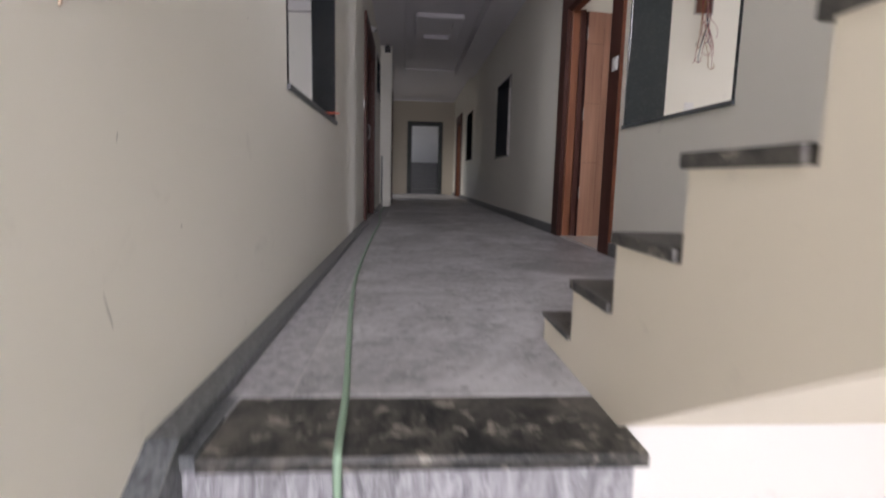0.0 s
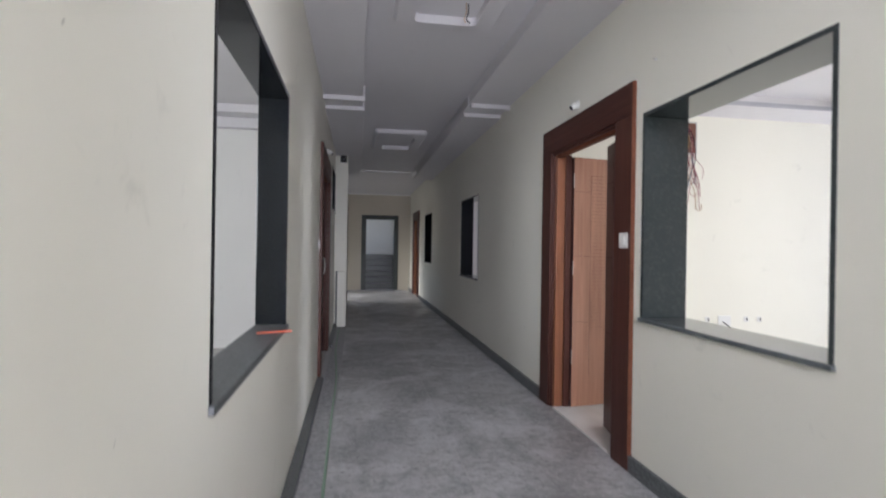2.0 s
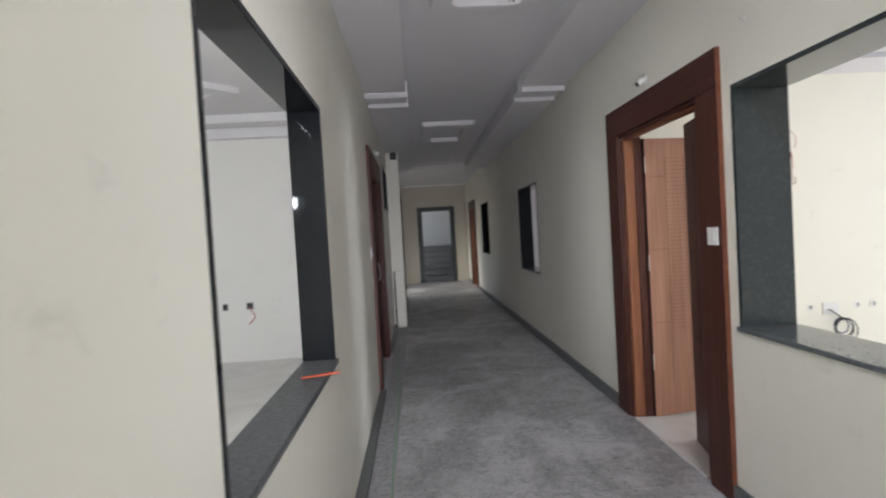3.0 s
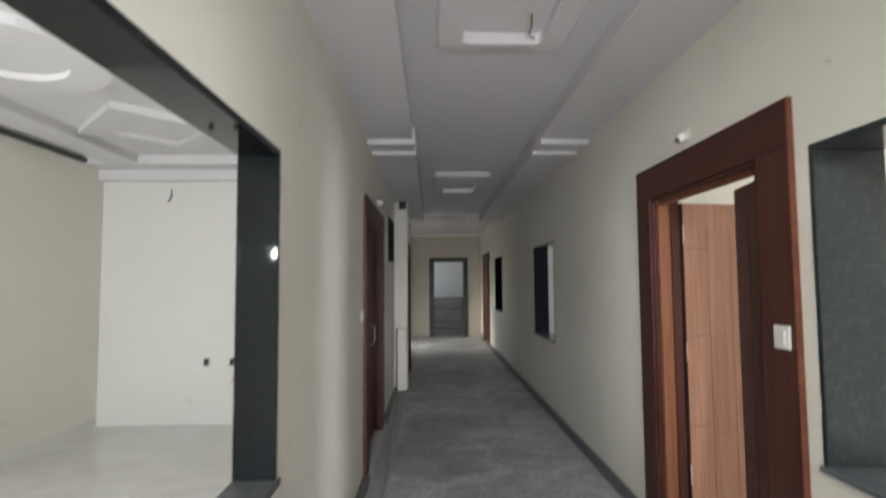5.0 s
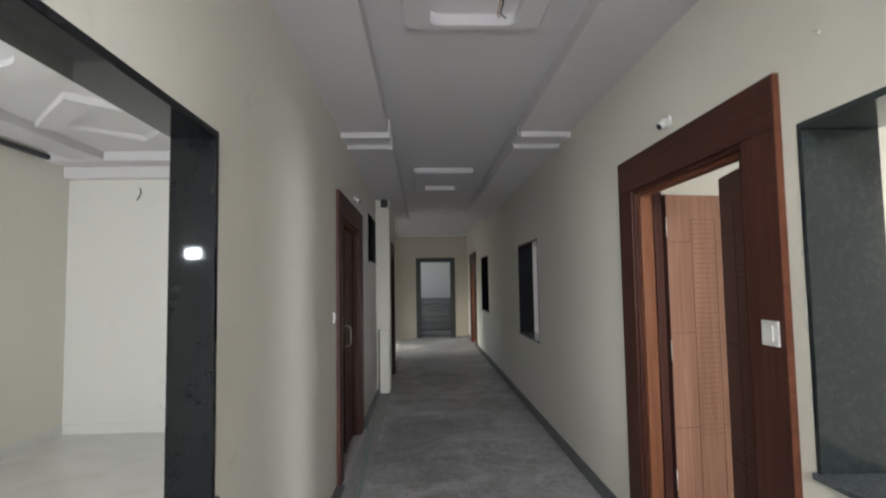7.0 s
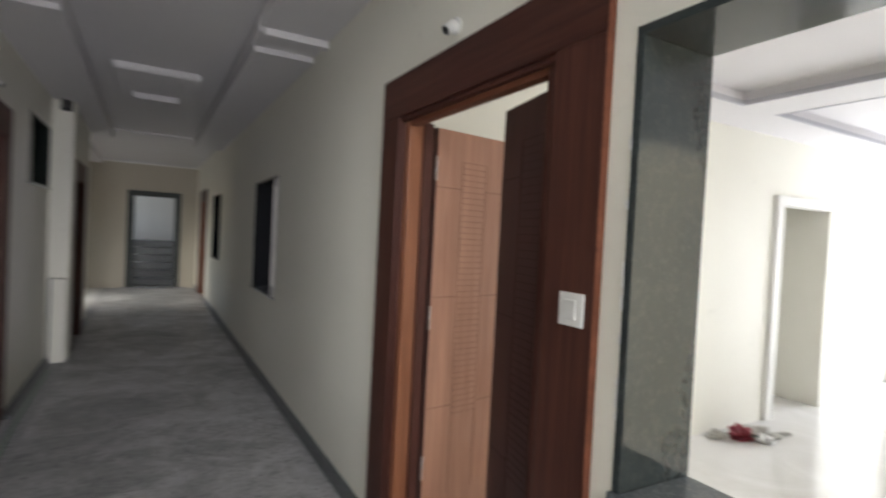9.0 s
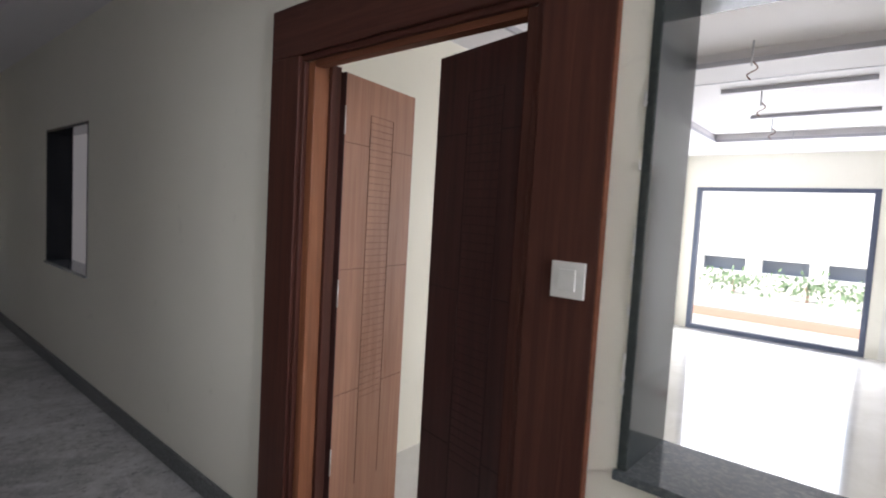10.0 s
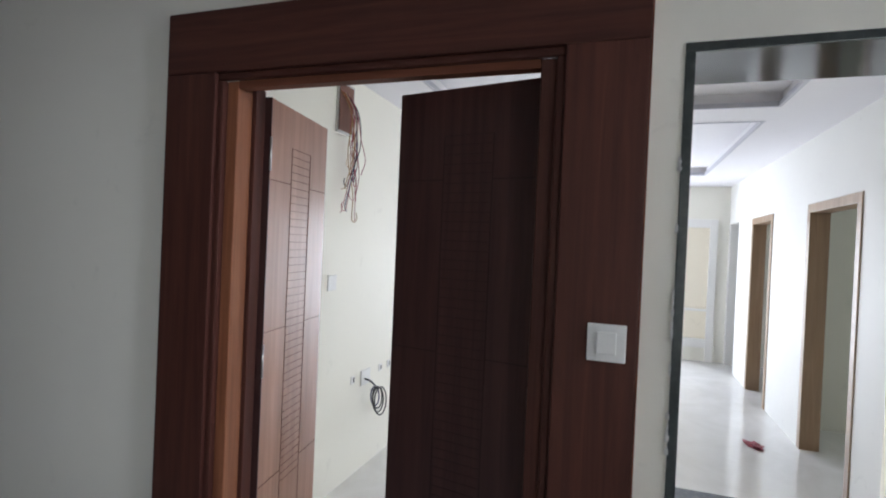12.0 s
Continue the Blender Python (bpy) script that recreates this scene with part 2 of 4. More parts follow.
M_BLUE = plain("blue_wire", (0.018, 0.024, 0.1), 0.45)
M_YELLOW = plain("yellow_wire", (0.34, 0.19, 0.05), 0.45)
M_TEAL = plain("green_wire", (0.012, 0.06, 0.055), 0.45)
M_COPPER = plain("pale_wire", (0.60, 0.45, 0.33), 0.45)
M_ORANGE = plain("orange_red_plastic", (0.55, 0.10, 0.045), 0.5)
M_EARTH = plain("red_earth", (0.46, 0.29, 0.22), 0.95)
M_FIELD = plain("dry_ground", (0.60, 0.57, 0.50), 0.95)
M_LEAVES = plain("shrub_leaves", (0.22, 0.31, 0.18), 0.7)
M_FARWALL = paint("far_building_paint", (0.78, 0.77, 0.74))
# Far glass, like the leaves, is paled to hold outdoor glare in its colour.
M_GLASSDARK = plain("glare_paled_window_glass", (0.52, 0.58, 0.72), 0.2)

# ---- mesh helpers ----


def obj(name, bm, material, parent=None, label="", mats=()):
    me = bpy.data.meshes.new(name)
    bm.normal_update()
    bm.to_mesh(me)
    bm.free()
    for m in (material, *mats):
        me.materials.append(m)
    ob = new(name, me)
    if parent is not None:
        ob.parent = parent
    if label:
        ob["label"] = label
    return ob


def part(name, bm, material, parent, label="", mats=()):
    return obj(name, bm, material, parent, label, mats)


def thing(name, label, category, group="", kind=""):
    return tagged(new(name), label, category, group, kind)


def add_box(bm, x0, x1, y0, y1, z0, z1, bevel=0.0, mat=0, m=None):
    vs = [bm.verts.new((x, y, z)) for z in (z0, z1) for y in (y0, y1) for x in (x0, x1)]
    quads = [(0, 2, 3, 1), (4, 5, 7, 6), (0, 1, 5, 4), (2, 6, 7, 3), (0, 4, 6, 2), (1, 3, 7, 5)]
    fs = [bm.faces.new([vs[i] for i in q]) for q in quads]
    for f in fs:
        f.material_index = mat
    if bevel:
        es = list({e for f in fs for e in f.edges})
        r = bmesh.ops.bevel(bm, geom=es, offset=bevel, segments=2, affect="EDGES", profile=0.6)
        for f in r["faces"]:
            f.material_index = mat
        vs = list({v for f in fs if f.is_valid for v in f.verts} | {v for f in r["faces"] for v in f.verts})
    if m is not None:
        for v in vs:
            v.co = m @ v.co
    return vs


def box(x0, x1, y0, y1, z0, z1, bevel=0.0, m=None):
    bm = bmesh.new()
    add_box(bm, x0, x1, y0, y1, z0, z1, bevel, 0, m)
    return bm


def wall_mesh(axis, c0, c1, a0, a1, z0, z1, openings=()):
    """A wall with thickness c0..c1 across `axis`, that runs a0..a1 along the other one, with holes (a0, a1, z0, z1) through it."""
    As = sorted({a0, a1, *(v for o in openings for v in o[:2] if a0 < v < a1)})
    Zs = sorted({z0, z1, *(v for o in openings for v in o[2:4] if z0 < v < z1)})
    na, nz = len(As) - 1, len(Zs) - 1

    def solid(i, j):
        if not (0 <= i < na and 0 <= j < nz):
            return False
        a, z = (As[i] + As[i + 1]) / 2, (Zs[j] + Zs[j + 1]) / 2
        return not any(o[0] < a < o[1] and o[2] < z < o[3] for o in openings)

    bm = bmesh.new()
    cache = {}

    def vert(c, i, j):
        k = (c, i, j)
        if k not in cache:
            p = (c, As[i], Zs[j]) if axis == "x" else (As[i], c, Zs[j])
            cache[k] = bm.verts.new(p)
        return cache[k]

    for i in range(na):
        for j in range(nz):
            if not solid(i, j):
                continue
            for c in (c0, c1):
                bm.faces.new([vert(c, i, j), vert(c, i + 1, j), vert(c, i + 1, j + 1), vert(c, i, j + 1)])
            for di, dj, (p, q) in ((-1, 0, ((i, j), (i, j + 1))), (1, 0, ((i + 1, j), (i + 1, j + 1))), (0, -1, ((i, j), (i + 1, j))), (0, 1, ((i, j + 1), (i + 1, j + 1)))):
                if not solid(i + di, j + dj):
                    bm.faces.new([vert(c0, *p), vert(c1, *p), vert(c1, *q), vert(c0, *q)])
    bmesh.ops.recalc_face_normals(bm, faces=bm.faces)
    return bm


def wall(name, axis, c0, c1, a0, a1, z0, z1, openings=(), material=None, label="cream painted plaster wall"):
    return tagged(obj(name, wall_mesh(axis, c0, c1, a0, a1, z0, z1, openings), material or M_WALL), label, "wall", kind="structure")


def rounded_rect(x0, x1, y0, y1, r, n=6):
    pts = []
    for cx, cy, a in ((x1 - r, y1 - r, 0), (x0 + r, y1 - r, 90), (x0 + r, y0 + r, 180), (x1 - r, y0 + r, 270)):
        for k in range(n + 1):
            t = radians(a + 90 * k / n)
            pts.append((cx + r * math.cos(t), cy + r * math.sin(t)))
    return pts


def tube(points, r, sides=8, smooth=True):
    """A round cable or pipe along the points."""
    bm = bmesh.new()
    ps = [Vector(p) for p in points]
    rings = []
    prev = None
    for i, p in enumerate(ps):
        d = (ps[min(i + 1, len(ps) - 1)] - ps[max(i - 1, 0)]).normalized()
        ref = Vector((0, 0, 1)) if abs(d.z) < 0.9 else Vector((1, 0, 0))
        u = d.cross(ref).normalized() if prev is None else (prev - d * prev.dot(d)).normalized()
        prev = u
        w = d.cross(u)
        rings.append([bm.verts.new(p + r * (math.cos(a) * u + math.sin(a) * w)) for a in (2 * math.pi * k / sides for k in range(sides))])
    for a, b in zip(rings, rings[1:]):
        for k in range(sides):
            f = bm.faces.new([a[k], a[(k + 1) % sides], b[(k + 1) % sides], b[k]])
            f.smooth = smooth
    bm.faces.new(rings[0][::-1])
    bm.faces.new(rings[-1])
    return bm


def spline(points, n=8):
    """Points of a smooth curve through the given ones."""
    ps = [Vector(p) for p in points]
    out = []
    for i in range(len(ps) - 1):
        a, b, c, d = ps[max(i - 1, 0)], ps[i], ps[i + 1], ps[min(i + 2, len(ps) - 1)]
        for k in range(n):
            t = k / n
            out.append(0.5 * (2 * b + (c - a) * t + (2 * a - 5 * b + 4 * c - d) * t * t + (3 * b - a - 3 * c + d) * t ** 3))
    out.append(ps[-1])
    return out


def cyl(r, h, sides=20, m=None, r2=None, bevel=0.0):
    bm = bmesh.new()
    bmesh.ops.create_cone(bm, cap_ends=True, segments=sides, radius1=r, radius2=r if r2 is None else r2, depth=h)
    if bevel:
        es = [e for e in bm.edges if abs(e.verts[0].co.z - e.verts[1].co.z) < 1e-6]
        bmesh.ops.bevel(bm, geom=es, offset=bevel, segments=2, affect="EDGES")
    for f in bm.faces:
        f.smooth = len(f.verts) == 4
    if m is not None:
        bm.transform(m)
    return bm


# ---- plan ----
XL, XR = -0.272, 1.62          # faces of the corridor walls
TL, TR = 0.138, 0.256             # their thickness
Y_EDGE, Y_END = 0.657, 15.86     # landing edge, end wall
Z_CEIL = 2.77
X_STAIR = 0.64                  # side of the rising flight
RUN, RISE = 0.265, 0.156
LW = (1.852, 3.218, 0.835, 1.99)  # left window: y0 y1 z0 z1
RW = (2.008, 3.187, 0.862, 2.0)
FW = (7.13, 8.25, 0.84, 1.958)
VW = (11.37, 12.48, 0.93, 2.0)
RD = (3.266, 4.70, 2.207)          # right double door, outer frame: y0 y1 z1
LD = (5.52, 7.1, 2.225)
ROOM_X, ROOM_Y0, ROOM_Y1, ROOM_Z = 8.6, 1.895, 4.9, 2.5
TF = 0.18                      # thinner wall further on

# corridor walls with their openings
wall("wall_right", "x", XR, XR + TR, Y_EDGE - 5.0, 6.0, -2.2, 4.6,
     [(RW[0], RW[1], RW[2], RW[3]), (RD[0] + 0.03, RD[1] - 0.03, -0.02, RD[2] - 0.03)], label="cream painted corridor wall with granite lined openings")
wall("wall_right_far", "x", XR, XR + TF, 6.0, Y_END + 0.2, 0, Z_CEIL + 0.2, [FW, VW, (13.6, 14.9, 0, 2.17)])
wall("wall_left", "x", XL - TL, XL, Y_EDGE - 5.0, 8.96, -2.2, 4.6,
     [LW, (LD[0] + 0.03, LD[1] - 0.03, -0.02, LD[2] - 0.03), (7.87, 8.9, 1.76, 2.38)], label="off-white painted corridor wall with smudges")
wall("wall_left_far", "x", -0.12 - TL, -0.12, 9.2, 11.2, 0, Z_CEIL, [(9.35, 10.5, 0, 2.12)])
tagged(obj("wall_pilaster", box(XL - TL, -0.08, 8.96, 9.2, 0, Z_CEIL, 0.006), M_WALL), "cream painted pilaster standing out of the corridor wall", "pilaster", kind="structure")
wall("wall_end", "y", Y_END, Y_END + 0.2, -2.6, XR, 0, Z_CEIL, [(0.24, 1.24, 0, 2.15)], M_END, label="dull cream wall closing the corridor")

# ---- floors ----
floor = tagged(obj("floor", box(XL - 0.2, XR + 0.05, 0.802, Y_END + 0.2, -0.16, -0.0018), M_JOINT), "corridor floor of dusty grey stone slabs", "floor", kind="structure")
lobby = tagged(obj("floor_lobby", box(-2.6, XL - 0.2, 11.1, Y_END + 0.2, -0.16, -0.002), M_SLAB), "grey stone lobby floor", "floor", kind="structure")
tagged(obj("floor_room_right", box(XR + 0.05, ROOM_X + 0.3, -0.6, 6.8, -0.16, 0.0), M_MARBLE), "polished white tile floor of the empty room", "floor", kind="structure")
tagged(obj("floor_room_left", box(-3.8, XL - 0.2, 0.0, 7.3, -0.16, 0.0), M_MARBLE), "dusty pale tile floor of the empty room", "floor", kind="structure")
tagged(obj("floor_far_rooms", box(XR + 0.05, 5.0, 6.8, Y_END + 0.2, -0.16, -0.003), M_MARBLE), "pale tile floor of dim rooms", "floor", kind="structure")

# ---- corridor ceiling: side strips, raised middle, dropped panels, stepped blocks ----
bm = bmesh.new()
add_box(bm, XL - 0.1, XR + 0.1, Y_EDGE + 0.02, Y_END + 0.1, Z_CEIL + 0.15, Z_CEIL + 0.3)
add_box(bm, 0.1, 1.2, Y_EDGE + 0.02, 11.5, Z_CEIL + 0.07, Z_CEIL + 0.16, 0.004)
for xa, xb, xc, xd in ((XL - 0.02, 0.113, XL - 0.02, 0.131), (1.19, XR + 0.02, 1.208, XR + 0.02)):
    add_box(bm, xa, xb, Y_EDGE + 0.02, 5.759, Z_CEIL - 0.036, Z_CEIL + 0.16, 0.004)
    add_box(bm, xa, xb, 5.831, 6.129, Z_CEIL - 0.042, Z_CEIL + 0.16)
    add_box(bm, xc, xd, 5.76, 5.83, Z_CEIL - 0.08, Z_CEIL + 0.16, 0.004)
    add_box(bm, xc, xd, 6.13, 11.5, Z_CEIL - 0.08, Z_CEIL + 0.16, 0.004)
add_box(bm, XL - 0.02, XR + 0.02, 11.5, Y_END, Z_CEIL + 0.05, Z_CEIL + 0.16, 0.004)
add_box(bm, -2.6, XL - 0.02, 11.1, Y_END + 0.1, Z_CEIL - 0.05, Z_CEIL + 0.2)
ceiling = tagged(obj("ceiling", bm, M_CEIL), "white plaster corridor ceiling with stepped bands", "ceiling", kind="structure")


def ceiling_panel(x0, x1, y0, y1, zb, zt, inset, recess):
    """A dropped panel with round corners and a recessed field."""
    bm = bmesh.new()
    outer, inner = rounded_rect(x0, x1, y0, y1, 0.06), rounded_rect(x0 + inset, x1 - inset, y0 + inset * 1.6, y1 - inset * 0.5, 0.05)
    rings = [[bm.verts.new((x, y, z)) for x, y in pts] for pts, z in ((outer, zt), (outer, zb + 0.03), (rounded_rect(x0 + 0.006, x1 - 0.006, y0 + 0.006, y1 - 0.006, 0.055), zb + 0.012), (rounded_rect(x0 + 0.02, x1 - 0.02, y0 + 0.02, y1 - 0.02, 0.045), zb),
                                                                  (inner, zb), (inner, zb + recess))]
    for a, b in zip(rings, rings[1:]):
        n = len(a)
        for k in range(n):
            bm.faces.new([a[k], a[(k + 1) % n], b[(k + 1) % n], b[k]])
    bm.faces.new(rings[-1])
    bmesh.ops.recalc_face_normals(bm, faces=bm.faces)
    return bm


for y0 in (2.92, 7.59):
    part("ceiling_panel", ceiling_panel(0.292, 0.998, y0, y0 + 1.22, Z_CEIL + 0.012, Z_CEIL + 0.08, 0.14, 0.07), M_CEIL, ceiling)

# ---- skirtings ----
sk = thing("baseboard", "grey granite skirting along the corridor walls", "skirting", kind="structure")
for a, b in ((Y_EDGE + 0.8, RD[0] - 0.005), (RD[1] + 0.005, 13.58), (14.92, Y_END)):
    part("skirting_strip", box(XR - 0.024, XR + 0.002, a, b, 0, 0.09, 0.003), M_SKIRT, sk)
for a, b in ((Y_EDGE, LD[0] - 0.005), (LD[1] + 0.005, 8.96)):
    part("skirting_strip", box(XL - 0.002, XL + 0.06, a, b, 0, 0.03, 0.004), M_SKIRT, sk)
part("skirting_strip", box(-0.13, -0.106, 10.56, 11.2, 0, 0.1, 0.003), M_SKIRT, sk)


# ---- granite linings of the openings ----
def lining(name, x0, x1, y0, y1, z0, z1, proud_side, t=0.018, label="opening lined with polished dark granite", stone=None, sill=None):
    stone = stone or M_GRANITE
    win = thing(name, label, "window", kind="structure")
    e = 0.003
    xa, xb = (x0 - e, x1 + 0.004) if proud_side < 0 else (x0 - 0.004, x1 + e)
    part("jamb", box(xa, xb, y0 - 0.004, y0 + t, z0 + t, z1 - t, 0.003), stone, win)
    part("jamb", box(xa, xb, y1 - t, y1 + 0.004, z0 + t, z1 - t, 0.003), stone, win)
    part("head", box(xa, xb, y0 - 0.004, y1 + 0.004, z1 - t, z1 + 0.004, 0.003), stone, win)
    part("window_sill", box(xa - (0.012 if proud_side < 0 else 0), xb + (0.012 if proud_side > 0 else 0), y0 - 0.01, y1 + 0.01, z0 - 0.004, z0 + t, 0.004), sill or M_SILL, win, "grey granite sill")
    return win


lining("window_1", XR, XR + TR, *RW, -1)
lining("window_2", XL - TL, XL, *LW, 1, 0.02, "opening lined with polished black granite", M_GRANITE_SHADED, M_SILL_DULL)
lining("window_3", XR, XR + TF, *FW, -1, stone=M_GRANITE_SHADED)
lining("window_4", XR, XR + TF, *VW, -1, stone=M_GRANITE_SHADED)
lining("window_5", XL - TL, XL, 7.87, 8.9, 1.76, 2.38, 1, 0.02, "small high dark granite lined ventilator opening")

# end doorway with dark granite surround
ed = thing("door_3", "doorway lined with dull dark granite in the end wall", "doorway", kind="structure")
part("jamb", box(0.206, 0.34, Y_END - 0.02, Y_END + 0.22, 0, 2.07, 0.004), M_ENDSTONE, ed)
part("jamb", box(1.15, 1.272, Y_END - 0.02, Y_END + 0.22, 0, 2.07, 0.004), M_ENDSTONE, ed)
part("head", box(0.206, 1.272, Y_END - 0.02, Y_END + 0.22, 2.07, 2.182, 0.004), M_ENDSTONE, ed)
part("threshold", box(0.1, 1.4, Y_END - 0.12, Y_END + 0.2, 0, 0.02, 0.004), M_RISER, ed)
# stair hall behind it
far_stair = thing("far_staircase", "dim stone staircase rising behind the end doorway", "staircase", kind="structure")
for i in range(6):
    part("step", box(-0.6, 1.9, Y_END + 0.5 + 0.28 * i, Y_END + 0.5 + 0.28 * (i + 1) + 0.02, 0 if i == 0 else 0.17 * i - 0.02, 0.17 * (i + 1), 0.006), M_SKIRT, far_stair)
wall("wall_far_stair", "y", Y_END + 2.7, Y_END + 2.8, -1.0, 2.2, 0, Z_CEIL + 0.3, (), M_WHITE_WALL, "pale wall behind the far staircase")
wall("wall_far_stair_left", "x", -1.0, -0.9, Y_END + 0.2, Y_END + 2.8, 0, Z_CEIL + 0.3, [(17.5, 18.5, 1.6, 2.6)], M_WHITE_WALL, "pale side wall of the far stair hall")
wall("wall_far_stair_right", "x", 2.0, 2.1, Y_END + 0.2, Y_END + 2.8, 0, Z_CEIL + 0.3, (), M_WHITE_WALL, "pale side wall of the far stair hall")
tagged(obj("ceiling_far_stair", box(-1.0, 2.1, Y_END + 0.2, Y_END + 2.8, Z_CEIL + 0.3, Z_CEIL + 0.4), M_CEIL), "plain ceiling of the far stair hall", "ceiling", kind="structure")
tagged(obj("floor_far_stair", box(-1.0, 2.1, Y_END + 0.2, Y_END + 2.8, -0.16, -0.002), M_SLAB), "stone floor of the far stair hall", "floor", kind="structure")

# lobby beside the corridor's far end
wall("wall_lobby_near", "y", 11.1, 11.2, -2.6, -0.12 - TL, 0, Z_CEIL, (), M_WALL)
wall("wall_lobby_window", "x", -2.7, -2.6, 11.1, Y_END + 0.2, 0, Z_CEIL, [(12.45, 13.95, 0.9, 2.1)], M_WALL)

# ---- dim rooms behind the far openings ----
wall("wall_far_room_back", "x", 4.9, 5.0, 6.9, Y_END + 0.2, 0, Z_CEIL, (), M_WALL)
wall("wall_far_room_side", "y", 6.9, 7.05, XR + 0.12, 5.0, 0, Z_CEIL, (), M_WALL)
wall("wall_far_room_middle", "y", 9.6, 9.75, XR + 0.12, 5.0, 0, Z_CEIL, (), M_WALL)
wall("wall_far_room_next", "y", 13.0, 13.1, XR + 0.12, 5.0, 0, Z_CEIL, (), M_WALL)
wall("wall_far_room_end", "y", Y_END + 0.1, Y_END + 0.2, XR + 0.12, 5.0, 0, Z_CEIL, (), M_WALL)
tagged(obj("ceiling_far_rooms", box(XR + 0.12, 5.0, 6.9, Y_END + 0.2, Z_CEIL, Z_CEIL + 0.1), M_CEIL), "plain ceiling of the dim rooms", "ceiling", kind="structure")
wall("wall_service_back", "x", -2.4, -2.3, 7.4, 11.1, 0, Z_CEIL, (), M_WALL)
wall("wall_service_side", "y", 7.3, 7.4, -3.8, XL - TL, 0, Z_CEIL + 0.1, (), M_WALL)
tagged(obj("ceiling_service", box(-2.4, XL - TL, 7.3, 11.1, Z_CEIL, Z_CEIL + 0.1), M_CEIL), "plain ceiling of the service rooms", "ceiling", kind="structure")
tagged(obj("floor_service", box(-2.4, XL - 0.2, 7.31, 11.1, -0.16, -0.004), M_SLAB), "stone floor of the service rooms", "floor", kind="structure")

# ---- left room ----
wall("wall_left_room_back", "y", 7.2, 7.3, -3.36, XL - TL, 0, 2.95, (), M_WHITE_WALL, "pale cream wall of the empty side room")
wall("wall_left_room_far", "x", -3.46, -3.36, 0.0, 7.3, 0, 2.95, (), M_WALL, "cream wall of the empty side room")
wall("wall_left_room_near", "y", 0.05, 0.2, -3.36, XL - TL, 0, 2.95, [(-3.2, -2.1, 0.95, 2.15), (-1.77, -1.47, 1.72, 1.86), (-1.27, -0.97, 1.72, 1.86)], M_WALL, "wall of the empty side room with its windows")
bm = bmesh.new()
add_box(bm, -3.36, XL - TL, 0.2, 7.2, 2.87, 2.95)
add_box(bm, -3.36, XL - TL, 6.85, 7.2, 2.775, 2.88, 0.004)
add_box(bm, -3.12, -2.8, 0.2, 6.85, 2.785, 2.88, 0.004)


def dropped_ring(bm, cx, cy, r, sides, turn, z0, z1, hole):
    """A dropped plaster shape with a sunk middle."""
    rings = []
    for rr, z in ((r, z1), (r, z0), (r * hole, z0), (r * hole, z1 - 0.025)):
        rings.append([bm.verts.new((cx + rr * math.cos(2 * math.pi * k / sides + turn), cy + rr * math.sin(2 * math.pi * k / sides + turn), z)) for k in range(sides)])
    for a, b in zip(rings, rings[1:]):
        for k in range(sides):
            bm.faces.new([a[k], b[k], b[(k + 1) % sides], a[(k + 1) % sides]])
    bm.faces.new(rings[-1][::-1])


dropped_ring(bm, -2.1, 5.86, 0.66, 4, math.pi / 2, 2.815, 2.88, 0.62)
dropped_ring(bm, -2.2, 4.35, 0.55, 32, 0.0, 2.815, 2.88, 0.6)
dropped_ring(bm, -2.1, 2.4, 0.66, 4, math.pi / 2, 2.815, 2.88, 0.62)
left_ceiling = tagged(obj("ceiling_left_room", bm, M_CEIL), "white plaster ceiling with dropped panels", "ceiling", kind="structure")
part("cornice", box(-3.36, XL - TL, 7.1, 7.2, 2.65, 2.775, 0.01), M_CEIL, left_ceiling, "white plaster cornice")
# Strip drawn dark where the slot at the wall top lies in shade.
part("shadow_strip", box(-3.36, -3.32, 0.2, 7.1, 2.79, 2.835, 0.004), M_SLOT_SHADE, left_ceiling, "dark strip for the shade in the ceiling slot")
lsk = thing("baseboard_left_room", "pale tile skirting of the empty side room", "skirting", kind="structure")
part("skirting_strip", box(-3.36, XL - TL, 7.185, 7.2, 0, 0.1, 0.003), M_WHITE_WALL, lsk)
part("skirting_strip", box(-3.36, -3.345, 0.2, 7.185, 0, 0.1, 0.003), M_WHITE_WALL, lsk)

# ---- right room ----
wall("wall_room_door_side", "y", ROOM_Y1, ROOM_Y1 + 0.12, XR + TR, 6.5, 0, 3.0, [(5.5, 6.4, 0, 1.94)], M_WALL, "bright cream wall of the empty room")
wall("wall_room_window_side", "y", 5.13, 5.25, 6.8, ROOM_X, 0, 3.0, (), M_WALL, "bright cream wall beside the large window")
wall("wall_room_recess_back", "y", 5.75, 5.85, 5.3, 6.8, 0, 3.0, (), M_WALL, "cream wall of a recess in the empty room")
wall("wall_room_recess_side", "x", 6.4, 6.8, 5.02, 5.75, 0, 3.0, (), M_WALL)
wall("wall_room_recess_side_near", "x", 5.2, 5.3, 5.02, 5.85, 0, 3.0, (), M_WALL)
rf = thing("door_8", "open doorway with a white plastered surround", "doorway", kind="structure")
part("jamb", box(5.42, 5.52, ROOM_Y1 - 0.03, ROOM_Y1 + 0.12, 0, 1.92, 0.004), M_WHITE_WALL, rf)
part("head", box(5.42, 6.46, ROOM_Y1 - 0.03, ROOM_Y1 + 0.12, 1.92, 2.0, 0.004), M_WHITE_WALL, rf)
wall("wall_room_far", "x", ROOM_X, ROOM_X + 0.2, -0.6, 5.85, 0, 3.0, [(2.91, 4.97, 0.0, 2.05)], M_WALL, "cream wall with a large glazed opening")
D1, D2 = (6.31, 7.2), (4.25, 5.27)
